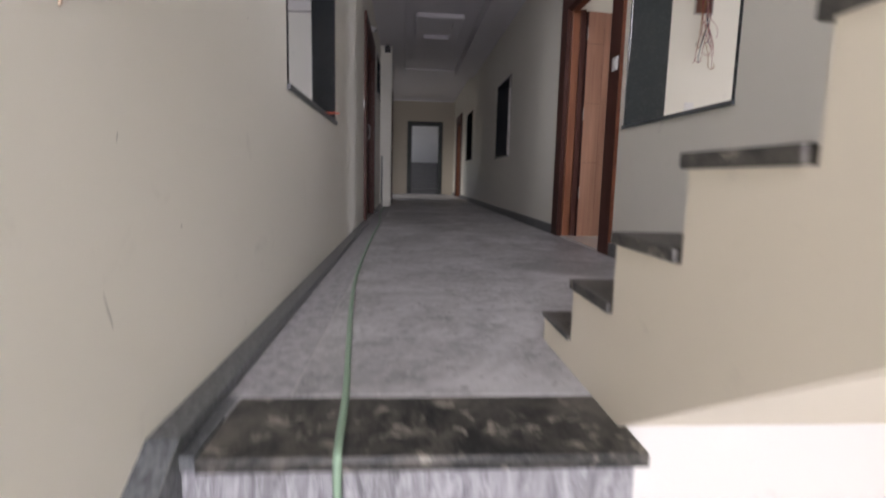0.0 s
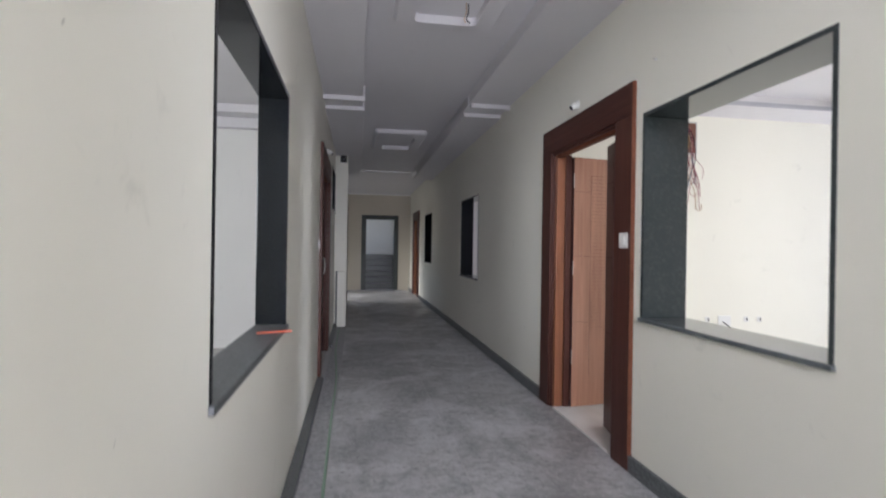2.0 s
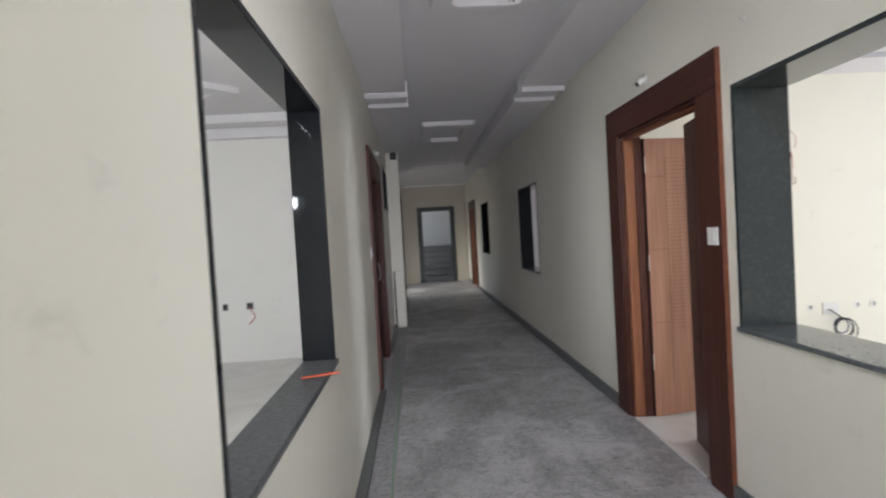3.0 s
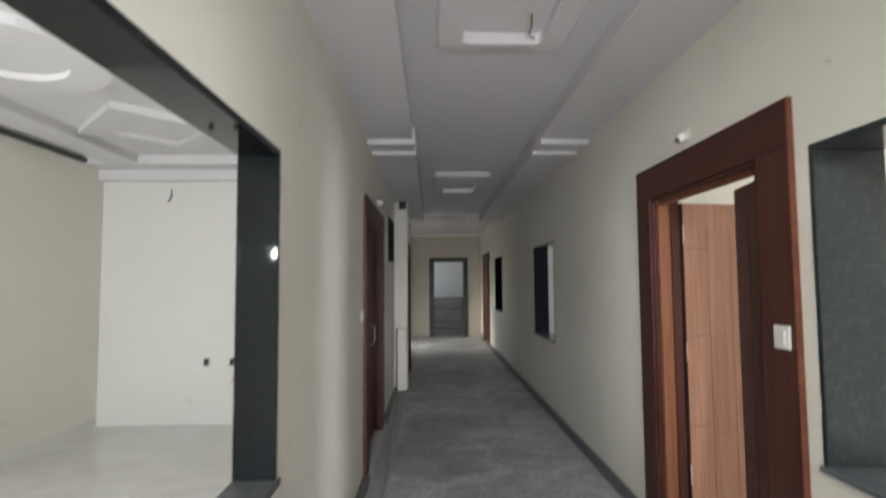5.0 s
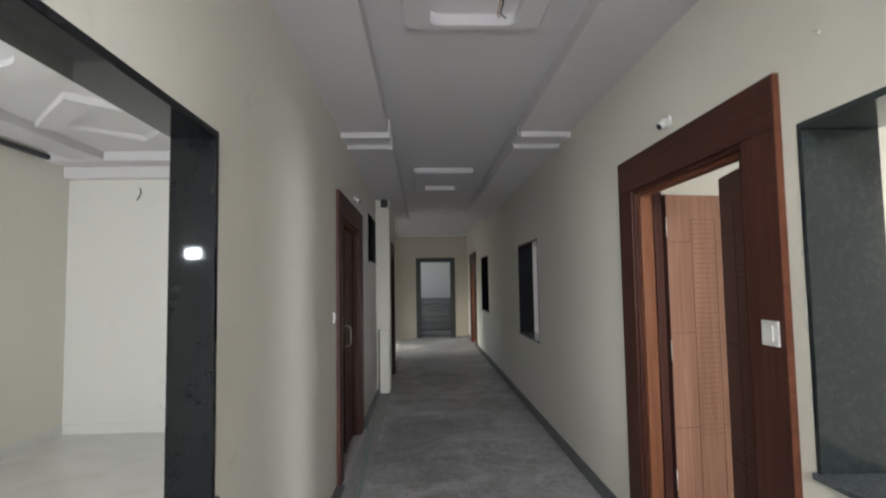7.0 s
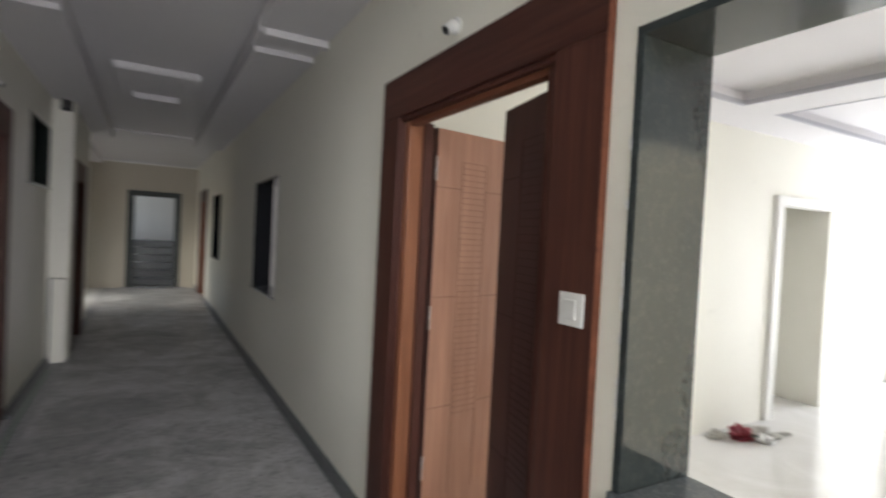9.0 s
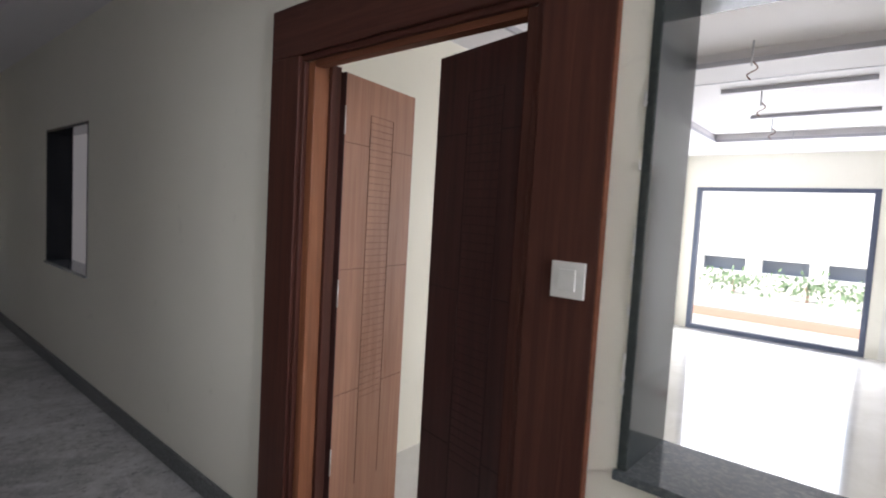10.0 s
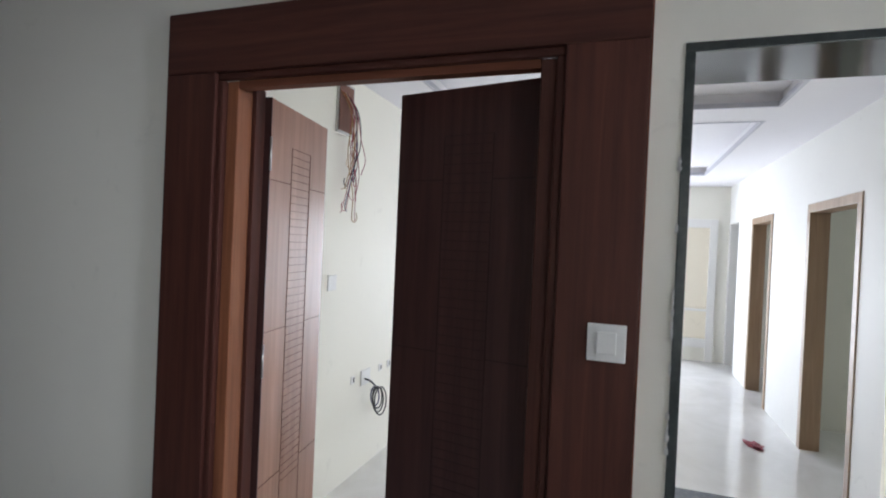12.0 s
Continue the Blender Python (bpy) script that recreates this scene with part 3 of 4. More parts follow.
# The openings at x 3.05 to 3.85 are unseen, added for the near lamp.
wall("wall_room_right", "y", ROOM_Y0 - 0.12, ROOM_Y0, XR + TR, ROOM_X, 0, 3.0, [(*D1, 0, 1.965), (*D2, 0, 1.965), (7.95, 8.5, 0, 1.97), (3.05, 3.85, 0, 2.1)], M_WHITE_WALL, "white wall with door openings")
wall("wall_back_rooms", "y", -0.6, -0.5, XR + TR, ROOM_X, 0, 3.0, [(3.05, 3.85, 0.75, 2.15)], M_WALL)
# Unseen wall added to keep the near lamp's light out of D2's room.
wall("wall_unseen_light_block", "x", 3.9, 4.0, -0.5, ROOM_Y0 - 0.12, 0, 3.0, (), M_WALL)
wall("wall_back_rooms_middle", "x", 5.85, 5.95, -0.5, ROOM_Y0 - 0.12, 0, 3.0, (), M_WALL)
# shallow niche panel in the far wall
niche = thing("wall_niche", "cream recessed niche panel with a shelf", "niche", kind="structure")
for a, b, c, d in ((2.04, 2.14, 0.0, 2.03), (2.657, 2.78, 0.0, 2.03), (2.14, 2.657, 1.91, 2.03), (2.14, 2.657, 0.2, 0.326)):
    part("niche_frame", box(ROOM_X - 0.05, ROOM_X, a, b, c, d, 0.004), M_WHITE_WALL, niche)
part("shelf", box(ROOM_X - 0.05, ROOM_X, 2.14, 2.657, 0.72, 0.75, 0.003), M_WHITE_WALL, niche)
part("back_panel", box(ROOM_X - 0.008, ROOM_X - 0.001, 2.14, 2.657, 0.326, 1.91), M_STAIRSIDE, niche)
# ceiling with shadow gaps
bm = bmesh.new()
add_box(bm, XR + TR, ROOM_X, -0.6, 5.6, ROOM_Z + 0.09, ROOM_Z + 0.5)
add_box(bm, XR + TR, ROOM_X, 4.5, 5.6, ROOM_Z, ROOM_Z + 0.25)
add_box(bm, XR + TR, ROOM_X, -0.6, 2.38, ROOM_Z, ROOM_Z + 0.25)
add_box(bm, 7.42, ROOM_X, 2.38, 4.5, ROOM_Z, ROOM_Z + 0.25)
add_box(bm, XR + TR, 2.2, 2.38, 4.5, ROOM_Z, ROOM_Z + 0.25)
add_box(bm, 4.2, 4.6, 2.38, 4.5, ROOM_Z, ROOM_Z + 0.25)
room_ceiling = tagged(obj("ceiling_room", bm, M_CEIL), "white false ceiling with recessed fields", "ceiling", kind="structure")
for x0, x1 in ((2.2, 4.2), (4.6, 7.42)):
    for a in ((x0, x1, 2.38, 2.40), (x0, x1, 4.48, 4.5), (x0, x0 + 0.02, 2.40, 4.48), (x1 - 0.02, x1, 2.40, 4.48)):
        part("edge_channel", box(*a, ROOM_Z - 0.004, ROOM_Z + 0.03, 0.002), M_CHANNEL, room_ceiling)
for x0 in (5.19, 6.35):
    part("batten", box(x0, x0 + 0.05, 2.93, 3.93, ROOM_Z + 0.055, ROOM_Z + 0.09, 0.004), M_CHANNEL, room_ceiling, "grey batten fixed to the ceiling")

# big far window: aluminium frame, glass
bw = thing("window_6", "large window with a dark blue-grey aluminium frame", "window", kind="structure")
for a in ((2.91, 4.97, 0.0, 0.06), (2.91, 4.97, 1.995, 2.05), (2.91, 2.974, 0.06, 1.995), (4.906, 4.97, 0.06, 1.995)):
    part("window_frame", box(ROOM_X - 0.01, ROOM_X + 0.09, *a, 0.004), M_ALU, bw)


def door_opening(name, x0, x1, y0, y1, z1, label):
    d = thing(name, label, "door frame", kind="structure")
    part("jamb", box(x0, x0 + 0.07, y0 - 0.01, y1 + 0.01, 0, z1 - 0.07, 0.004), M_PINE, d)
    part("jamb", box(x1 - 0.07, x1, y0 - 0.01, y1 + 0.01, 0, z1 - 0.07, 0.004), M_PINE, d)
    part("head", box(x0, x1, y0 - 0.01, y1 + 0.01, z1 - 0.07, z1, 0.004), M_PINE, d)


for n, (a, b) in ((4, D1), (5, D2)):
    door_opening("door_%d" % n, a, b, ROOM_Y0 - 0.12, ROOM_Y0, 1.965, "open doorway with a pale raw wood frame")

# ---- stairwell ----
stair_down = thing("staircase_down", "granite stair flight coming up to the corridor landing", "staircase", kind="structure")
N_DOWN = 9
part("nosing_slab", box(XL + 0.09, X_STAIR + 0.02, Y_EDGE - 0.02, Y_EDGE + 0.25, -0.03, 0.0, 0.008), M_NOSE, stair_down, "worn black granite nosing slab")
for i in range(N_DOWN):
    yt = Y_EDGE - RUN * i
    zt = -0.165 * (i + 1)
    part("riser", box(XL + 0.002, X_STAIR, yt, yt + 0.03, zt, zt + 0.134, 0.002), M_RISER, stair_down)
    part("tread", box(XL + 0.002, X_STAIR + 0.02, yt - RUN - 0.02, yt + 0.03, zt - 0.03, zt, 0.006), M_NOSE, stair_down)
    part("step_body", box(XL + 0.002, X_STAIR, yt - RUN, yt + 0.03, zt - 0.24, zt - 0.032), M_STAIRSIDE, stair_down)
part("landing_slab", box(XL + 0.002, X_STAIR, Y_EDGE + 0.031, 0.8, -0.3, -0.031), M_RISER, stair_down)
# skirting of the falling flight
bm = bmesh.new()
L = RUN * N_DOWN
prof = [(Y_EDGE, 0.03), (Y_EDGE - L, 0.03 - 0.165 * N_DOWN), (Y_EDGE - L, -0.165 * N_DOWN - 0.25), (Y_EDGE, -0.25)]
fr = [[bm.verts.new((x, y, z)) for y, z in prof] for x in (XL - 0.001, XL + 0.06)]
bm.faces.new(fr[0]); bm.faces.new(fr[1][::-1])
for k in range(4):
    bm.faces.new([fr[0][k], fr[1][k], fr[1][(k + 1) % 4], fr[0][(k + 1) % 4]])
bmesh.ops.recalc_face_normals(bm, faces=bm.faces)
part("skirting_strip", bm, M_SKIRT, stair_down)

stair_up = thing("staircase_up", "beige painted stair flight with black granite treads", "staircase", kind="structure")
N_UP = 12
Y0_UP, Z0_UP = 1.368, 0.09
# body as one sawtooth prism over a sloping soffit
prof = [(Y0_UP - 0.02, 0.0)]
for i in range(N_UP):
    y, z = Y0_UP - 0.02 - RUN * i, Z0_UP + RISE * i - (0.026 if i else 0.016)
    prof += [(y, z), (y - RUN, z)]
yl, zl = prof[-1]
prof += [(yl, zl - 0.25), (0.755, -0.004), (0.755, 0.0)]
bm = bmesh.new()
fr = [[bm.verts.new((x, y, z)) for y, z in prof] for x in (X_STAIR, XR - 0.001)]
n = len(prof)
caps = [bm.faces.new(fr[0]), bm.faces.new(fr[1][::-1])]
for k in range(n):
    bm.faces.new([fr[0][k], fr[1][k], fr[1][(k + 1) % n], fr[0][(k + 1) % n]])
bm.normal_update()
bmesh.ops.triangulate(bm, faces=caps)
bmesh.ops.recalc_face_normals(bm, faces=bm.faces)
part("stair_body", bm, M_STAIRSIDE, stair_up)
for i in range(N_UP):
    y, z = Y0_UP - RUN * i, Z0_UP + RISE * i
    thick = 0.026 if i else 0.016
    tr = part("tread", box(X_STAIR - 0.005, XR - 0.02, y - RUN - 0.002, y + (0.004 if i else -0.004), z - thick, z, 0.004), M_NOSE, stair_up)
    tr.data.materials.append(M_TREADTOP)
    for f in tr.data.polygons:
        f.material_index = 1 if f.normal.z > 0.9 else 0
    part("riser", box(X_STAIR + 0.012, XR - 0.02, y - 0.022, y - 0.012, z - RISE if i else 0.0, z - 0.028), M_SKIRT, stair_up)
    part("skirting_block", box(XR - 0.02, XR, y - RUN, y + 0.07, z - 0.02, z + 0.14, 0.003), M_SKIRT, stair_up)
tagged(obj("floor_half_landing", box(XL, XR, -3.6, Y_EDGE - RUN * N_DOWN + 0.0, -0.165 * N_DOWN - 0.2, -0.165 * N_DOWN - 0.033), M_SLAB), "stone half landing of the stairs", "landing", kind="structure")
tagged(obj("floor_upper_landing", box(XL, XR, -3.6, Y0_UP - 0.02 - RUN * N_UP, Z0_UP + RISE * N_UP - 0.3, Z0_UP + RISE * N_UP - 0.1), M_CEIL), "upper half landing of the stairs", "landing", kind="structure")
wall("wall_stair_back", "y", -3.7, -3.5, XL - TL, XR + TR, -2.2, 4.6, [(-0.27, 0.48, -0.45, 1.05), (-0.27, 0.48, 2.75, 4.05)], M_WHITE_WALL, "white stairwell wall with windows")
wall("wall_stair_over", "y", Y_EDGE - 0.1, Y_EDGE + 0.02, XL, XR, Z_CEIL + 0.0, 4.6, (), M_WHITE_WALL, "white wall above the corridor mouth")
tagged(obj("ceiling_stair", box(XL - TL, XR + TR, -3.7, Y_EDGE + 0.1, 4.6, 4.75), M_CEIL), "plain white stairwell ceiling", "ceiling", kind="structure")
tagged(obj("floor_stair_bottom", box(XL, XR, -3.7, Y_EDGE + 0.1, -2.2, -2.1), M_WHITE_WALL), "white washed floor under the stairs", "floor", kind="structure")
wall("wall_under_stairs", "y", 0.757, 0.8, X_STAIR + 0.022, XR, -2.2, 0.0, (), M_WHITE_WALL, "white wall under the stair flight")
wall("wall_under_landing", "y", 0.801, 0.9, XL, X_STAIR + 0.02, -2.2, -0.162, (), M_WHITE_WALL, "white wall under the landing")


# ---- doors ----
def leaf(parent, hinge, angle, width, z1, side, veneer, thickness=0.036, grooves=True, knob=False):
    """A panelled leaf that hangs on `hinge` (x, y) and runs `angle` degrees from +y. side: +1 if its grooved face looks to the leaf's left."""
    m = pose(hinge[0], hinge[1], 0, 0, 0, angle)
    bm = box(-thickness / 2, thickness / 2, 0, width, 0.012, z1, 0.002, m)
    lf = part("door_leaf", bm, veneer, parent)
    xf = side * (thickness / 2)
    part("edge_strip", box(-thickness / 2 - 0.001, thickness / 2 + 0.001, -0.004, 0.0, 0.012, z1, 0, m), M_LEAF_SHADED, lf, "hinge edge in the shaded leaf colour")

    def line(y0, y1, za, zb):
        return part("groove", box(min(xf, xf + side * 0.0012), max(xf, xf + side * 0.0012), y0, y1, za, zb, 0, m), M_GROOVE_DARK if veneer is M_LEAF_SHADED else M_GROOVE, lf)

    if grooves:
        w0, w1 = width * 0.33, width * 0.66
        line(w0, w0 + 0.003, 0.25, z1 - 0.14)
        line(w1, w1 + 0.003, 0.25, z1 - 0.14)
        z = z1 - 0.14
        while z > 0.62:
            line(w0, w1, z, z + 0.0018)
            z -= 0.028
        for z in (z1 - 0.27, z1 - 0.78, z1 - 1.3):
            line(0.003, w0, z, z + 0.003)
            line(w1, width - 0.003, z, z + 0.003)
    for z in (0.35, 1.05, z1 - 0.24):
        part("hinge", cyl(0.0038, 0.11, 10, m @ pose(side * (thickness / 2 + 0.003), -0.004, z + 0.055)), M_STEEL, lf, "brushed steel hinge")
    return lf


def door(name, face, s, y0, y1, z1, label, leaves, arch=0.192, depth=0.12, rebate=None, head_depth=0.12, head_drop=0.009):
    """A timber door frame in a wall whose corridor face is x = face; s = -1 where the corridor lies at smaller x."""
    d = thing(name, label, "door", kind="structure")
    xs = lambda a, b: tuple(sorted((face + s * a, face + s * b)))
    out = 0.026
    # broad architrave with a stepped bead
    for ya, yb in ((y0, y0 + arch), (y1 - arch, y1)):
        part("architrave", box(*xs(-0.004, out), ya, yb, 0, z1 - arch, 0.005), M_FRAME, d)
    part("architrave", box(*xs(-0.004, out), y0, y1, z1 - arch, z1, 0.005), M_FRAME_H, d)
    b = arch
    for ya, yb in ((y0 + b, y0 + b + 0.022), (y1 - b - 0.022, y1 - b)):
        part("bead", box(*xs(-0.01, out - 0.012), ya, yb, 0, z1 - b - 0.022, 0.006), M_FRAME, d)
    part("bead", box(*xs(-0.01, out - 0.012), y0 + b, y1 - b, z1 - b - 0.022, z1 - b, 0.006), M_FRAME_H, d)
    r = b + 0.022
    # The far jamb gets the lit colour, the near one plain frame wood.
    for ya, yb in ((y0 + r, y0 + r + 0.04), (y1 - r - 0.04, y1 - r)):
        part("jamb", box(*xs(-0.072, out - 0.03), ya, yb, 0, z1 - r, 0.004), rebate or (M_REBATE_LIT if ya > (y0 + y1) / 2 else M_FRAME), d)
        inner = (ya - 0.012, yb) if ya > (y0 + y1) / 2 else (ya, yb + 0.012)
        part("door_stop", box(*xs(-depth, -0.074), *inner, 0, z1 - r, 0.003), M_FRAME, d)
    part("head_jamb", box(*xs(-head_depth, out - 0.03), y0 + r + 0.041, y1 - r - 0.041, z1 - r - head_drop, z1 - r + 0.014, 0.002), M_EDGE_LIT, d)
    for ya, yb in ((y0 + 0.032, y0 + r), (y1 - r, y1 - 0.032)):
        part("lining", box(*xs(-depth, -0.012), ya, yb, 0, z1 - r, 0.0), M_FRAME, d)
    part("threshold", box(*xs(-depth - 0.06, 0.01), y0 + r + 0.04, y1 - r - 0.04, 0.0, 0.012, 0.003), M_MARBLE, d, "pale stone threshold")
    for hinge, angle, width, side, veneer, gr in leaves:
        leaf(d, hinge, angle, width, z1 - r - 0.016, side, veneer, grooves=gr)
    return d


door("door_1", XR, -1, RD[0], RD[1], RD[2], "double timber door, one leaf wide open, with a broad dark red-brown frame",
     [((1.752, 4.437), 279, 0.465, 1, M_LEAF_LIT, True), ((1.728, 3.5), -11.5, 0.485, -1, M_LEAF_SHADED, True)], head_depth=0.045, head_drop=0.022)
door("door_2", XL, 1, LD[0], LD[1], LD[2], "closed timber door with a dark red-brown frame",
     [((XL - 0.085, LD[0] + 0.262), 1.5, 0.527, -1, M_FRAME, False), ((XL - 0.07, LD[1] - 0.265), 180, 0.525, 1, M_FRAME, False)], depth=0.14, rebate=M_FRAME)
door("door_6", XR, -1, 13.55, 14.95, 2.2, "closed timber door with a red-brown frame",
     [((1.735, 13.82), 0, 0.86, 1, M_FRAME, False)])
door("door_7", -0.12, 1, 9.3, 10.55, 2.15, "closed timber door with a dark frame",
     [((-0.2, 9.565), 0, 0.72, -1, M_FRAME, False)], depth=0.14, rebate=M_FRAME)

hd = thing("door_pull", "small steel pull handle on the closed timber door", "door handle")
part("grip", tube(spline([(XL - 0.045, 6.25, 0.95), (XL + 0.005, 6.25, 0.97), (XL + 0.005, 6.25, 1.11), (XL - 0.045, 6.25, 1.13)]), 0.007), M_STEEL, hd)


for y, z in ((RD[0], RD[2]),):
    part("edge_band", box(XR - 0.025, XR - 0.001, y - 0.004, y, 0, z, 0.001), M_EDGE_LIT, bpy.data.objects["door_1"], "orange-brown edge of the frame, coloured as lit")

# ---- fittings ----
def rocker_switch(x, y, z, s):
    sw = thing("light_switch", "white plastic rocker switch plate on the dark door frame", "switch")
    part("plate", box(x - 0.009 if s < 0 else x, x if s < 0 else x + 0.009, y - 0.044, y + 0.044, z - 0.044, z + 0.044, 0.003), M_PLASTIC, sw)
    part("rocker", box(x - 0.014 if s < 0 else x + 0.008, x - 0.008 if s < 0 else x + 0.014, y - 0.022, y + 0.022, z - 0.026, z + 0.026, 0.002), M_PLASTIC, sw)
    return sw


rocker_switch(XR - 0.026, 3.334, 1.305, -1)
rs = rocker_switch(XL, 5.43, 1.26, 1)
rs["label"] = "white switch plate on the wall beside the closed door"


def lamp_holder(x, y, z, s):
    h = thing("lamp_holder", "white angled bulb holder with no bulb, above a door", "lamp holder", "holders above the doors")
    m = pose(x, y, z)
    part("base", cyl(0.032, 0.018, 20, m @ pose(s * 0.009, 0, 0, 0, 90), None, 0.003), M_PLASTIC, h)
    part("socket", cyl(0.021, 0.05, 20, m @ pose(s * 0.036, -0.008, -0.014, 0, 90 + s * 35), 0.024, 0.003), M_PLASTIC, h)
    part("contact", cyl(0.016, 0.006, 16, m @ pose(s * 0.058, -0.01, -0.03, 0, 90 + s * 35)), M_BLACK, h)


lamp_holder(XR, 4.06, 2.285, -1)
lamp_holder(XL, 6.57, 2.32, 1)

sp = thing("wall_bracket", "small black bracket high on the pilaster", "bracket")
part("plate", box(-0.2, -0.1, 8.945, 8.96, 2.58, 2.72, 0.003), M_BLACK, sp)
part("arm", box(-0.17, -0.13, 8.84, 8.945, 2.62, 2.68, 0.004), M_BLACK, sp)
cs = thing("boxed_pipe_casing", "cream boxed casing with a dark conduit at the pilaster's foot", "casing")
part("casing", box(-0.22, -0.09, 8.84, 8.96, 0, 0.86, 0.006), M_WALL, cs)
part("conduit", tube([(-0.235, 8.93, 0.0), (-0.235, 8.93, 0.86)], 0.012), M_SKIRT, cs)


def wire(points, r, mat, parent, n=8):
    return part("wire", tube(spline(points, n), r, 6), mat, parent)


# knotted bundle hanging out of the wall beside the stairs
wb = thing("knotted_wire_bundle", "knotted bundle of coloured electric wires hanging from the wall", "wires")
rng = random.Random(4)
WX = XL + 0.02
for k, mat in enumerate((M_TEAL, M_TEAL, M_BLUE, M_TEAL, M_BLUE, M_TEAL, M_BLUE, M_YELLOW)):
    o = [rng.uniform(-0.011, 0.011) for _ in range(4)]
    wire([(XL - 0.01, 0.355 + o[0], 1.16), (WX, 0.37 + o[0], 1.12), (WX + o[1], 0.41 + o[2], 1.0), (WX + o[3], 0.435 + o[2], 0.925)], 0.0024 if mat is M_YELLOW else 0.0042, mat, wb)
for k in range(9):
    a = rng.uniform(0, 6.28)
    ry, rz = rng.uniform(0.014, 0.025), rng.uniform(0.016, 0.027)
    tilt = rng.uniform(-0.012, 0.012)
    pts = [(WX + 0.004 + 0.012 * math.sin(2 * t + a) + tilt, 0.425 + ry * math.cos(t + a), 0.895 + rz * math.sin(t + a)) for t in (j * 0.628 for j in range(11))]
    wire(pts, 0.0028 if k == 5 else 0.0046, (M_TEAL, M_TEAL, M_BLUE, M_TEAL, M_TEAL, M_YELLOW, M_TEAL, M_BLUE, M_TEAL)[k], wb, 3)
for k, (cy, cz, rr) in enumerate(((0.438, 0.9, 0.034), (0.443, 0.872, 0.03), (0.43, 0.865, 0.033))):
    pts = [(WX + 0.012 + 0.008 * math.sin(3 * t + k), cy + rr * math.cos(t), cz + 0.8 * rr * math.sin(t)) for t in (j * 0.628 + k for j in range(11))]
    wire(pts, 0.002, M_YELLOW, wb, 3)
for k, (mat, y1, z1) in enumerate(((M_RED, 0.392, 0.745), (M_RED, 0.4, 0.735), (M_RED, 0.397, 0.75), (M_BLUE, 0.425, 0.755), (M_BLUE, 0.43, 0.765), (M_YELLOW, 0.42, 0.735), (M_COPPER, 0.392, 0.702))):
    wire([(WX, 0.425, 0.885), (WX + 0.006, 0.422 + 0.002 * k, 0.84), (WX + 0.004, (0.42 + y1) / 2, 0.79), (WX, y1, z1)], 0.0022 if mat is M_COPPER else 0.0042, mat, wb)

wb.location = (0, 0.075, 0.012)

# green hose along the corridor
hose = thing("green_hose", "thin green rubber hose lying along the floor and down the stairs", "hose")
part("tube", tube(spline([(0.075, Y_EDGE - 0.32, -0.32), (0.075, Y_EDGE - 0.285, -0.3), (0.074, Y_EDGE - 0.26, -0.17), (0.073, Y_EDGE - 0.05, -0.152), (0.072, Y_EDGE - 0.028, -0.03), (0.07, Y_EDGE + 0.01, 0.009), (0.056, 0.914, 0.009), (0.016, 1.355, 0.009), (-0.023, 1.815, 0.009), (-0.053, 2.33, 0.009),
                          (-0.077, 3.26, 0.009), (-0.09, 4.4, 0.009), (-0.1, 5.57, 0.009), (-0.16, 7.0, 0.009), (-0.17, 8.5, 0.009)], 10), 0.0085), M_GREEN, hose)

st = thing("orange_stick", "orange-red plastic strip lying on the granite sill", "strip")
part("strip", box(-0.075, 0.075, -0.009, 0.009, 0, 0.006, 0.002, pose(-0.275, 2.885, LW[2] + 0.03, 0, 0, 20)), M_ORANGE, st)

# open distribution box with loose wires in the right room
YW = ROOM_Y1
db = thing("open_distribution_box", "open electric box recess with loose red wires hanging out", "electric box")
part("frame", box(2.95, 3.14, YW - 0.012, YW, 2.14, 2.44, 0.003), M_STEEL, db)
part("recess", box(2.965, 3.125, YW - 0.016, YW - 0.011, 2.155, 2.425), M_GROOVE, db)
rng = random.Random(9)
for k in range(16):
    x0 = rng.uniform(2.97, 3.07)
    ln = rng.uniform(0.2, 0.58)
    bulge = rng.uniform(0.04, 0.12)
    sway = rng.uniform(-0.05, 0.13)
    cx, cz, cr, turn = x0 + sway, 2.2 - ln, rng.uniform(0.015, 0.05), rng.choice((-1, 1))
    curl = [(cx + turn * cr * (1 - math.cos(t)), YW - 0.5 * bulge - 0.012, cz - cr * math.sin(t)) for t in (0.9, 1.8, 2.9, 4.0)[:rng.choice((1, 2, 4))]]
    wire([(x0, YW - 0.015, 2.38), (x0 + rng.uniform(-0.02, 0.02), YW - 0.05 - 0.4 * bulge, 2.26), (x0 + rng.uniform(-0.015, 0.015), YW - bulge - 0.01, 2.2 - 0.35 * ln), (x0 + 0.8 * sway, YW - 0.8 * bulge - 0.01, 2.2 - 0.75 * ln), (cx, YW - 0.5 * bulge - 0.012, cz)] + curl,
         rng.choice((0.0022, 0.003)), (M_RED, M_RED, M_BLACK, M_COPPER, M_RED, M_YELLOW, M_RED, M_BLUE)[k % 8], db, 5)

ck = thing("cable_coil", "coil of black cable hanging from a wall socket", "cable")
part("socket_plate", box(3.39, 3.52, YW - 0.01, YW, 0.56, 0.66, 0.003), M_PLASTIC, ck)
for k in range(4):
    r = 0.06 + 0.01 * k
    part("loop", tube([(3.5 + 0.012 * (k % 2) + r * math.cos(t), YW - 0.06 - 0.012 * k + 0.01 * math.sin(t), 0.475 - 0.01 * k + r * math.sin(t)) for t in (j * 2 * math.pi / 24 for j in range(25))], 0.005, 6), M_BLACK if k else M_BLUE, ck)
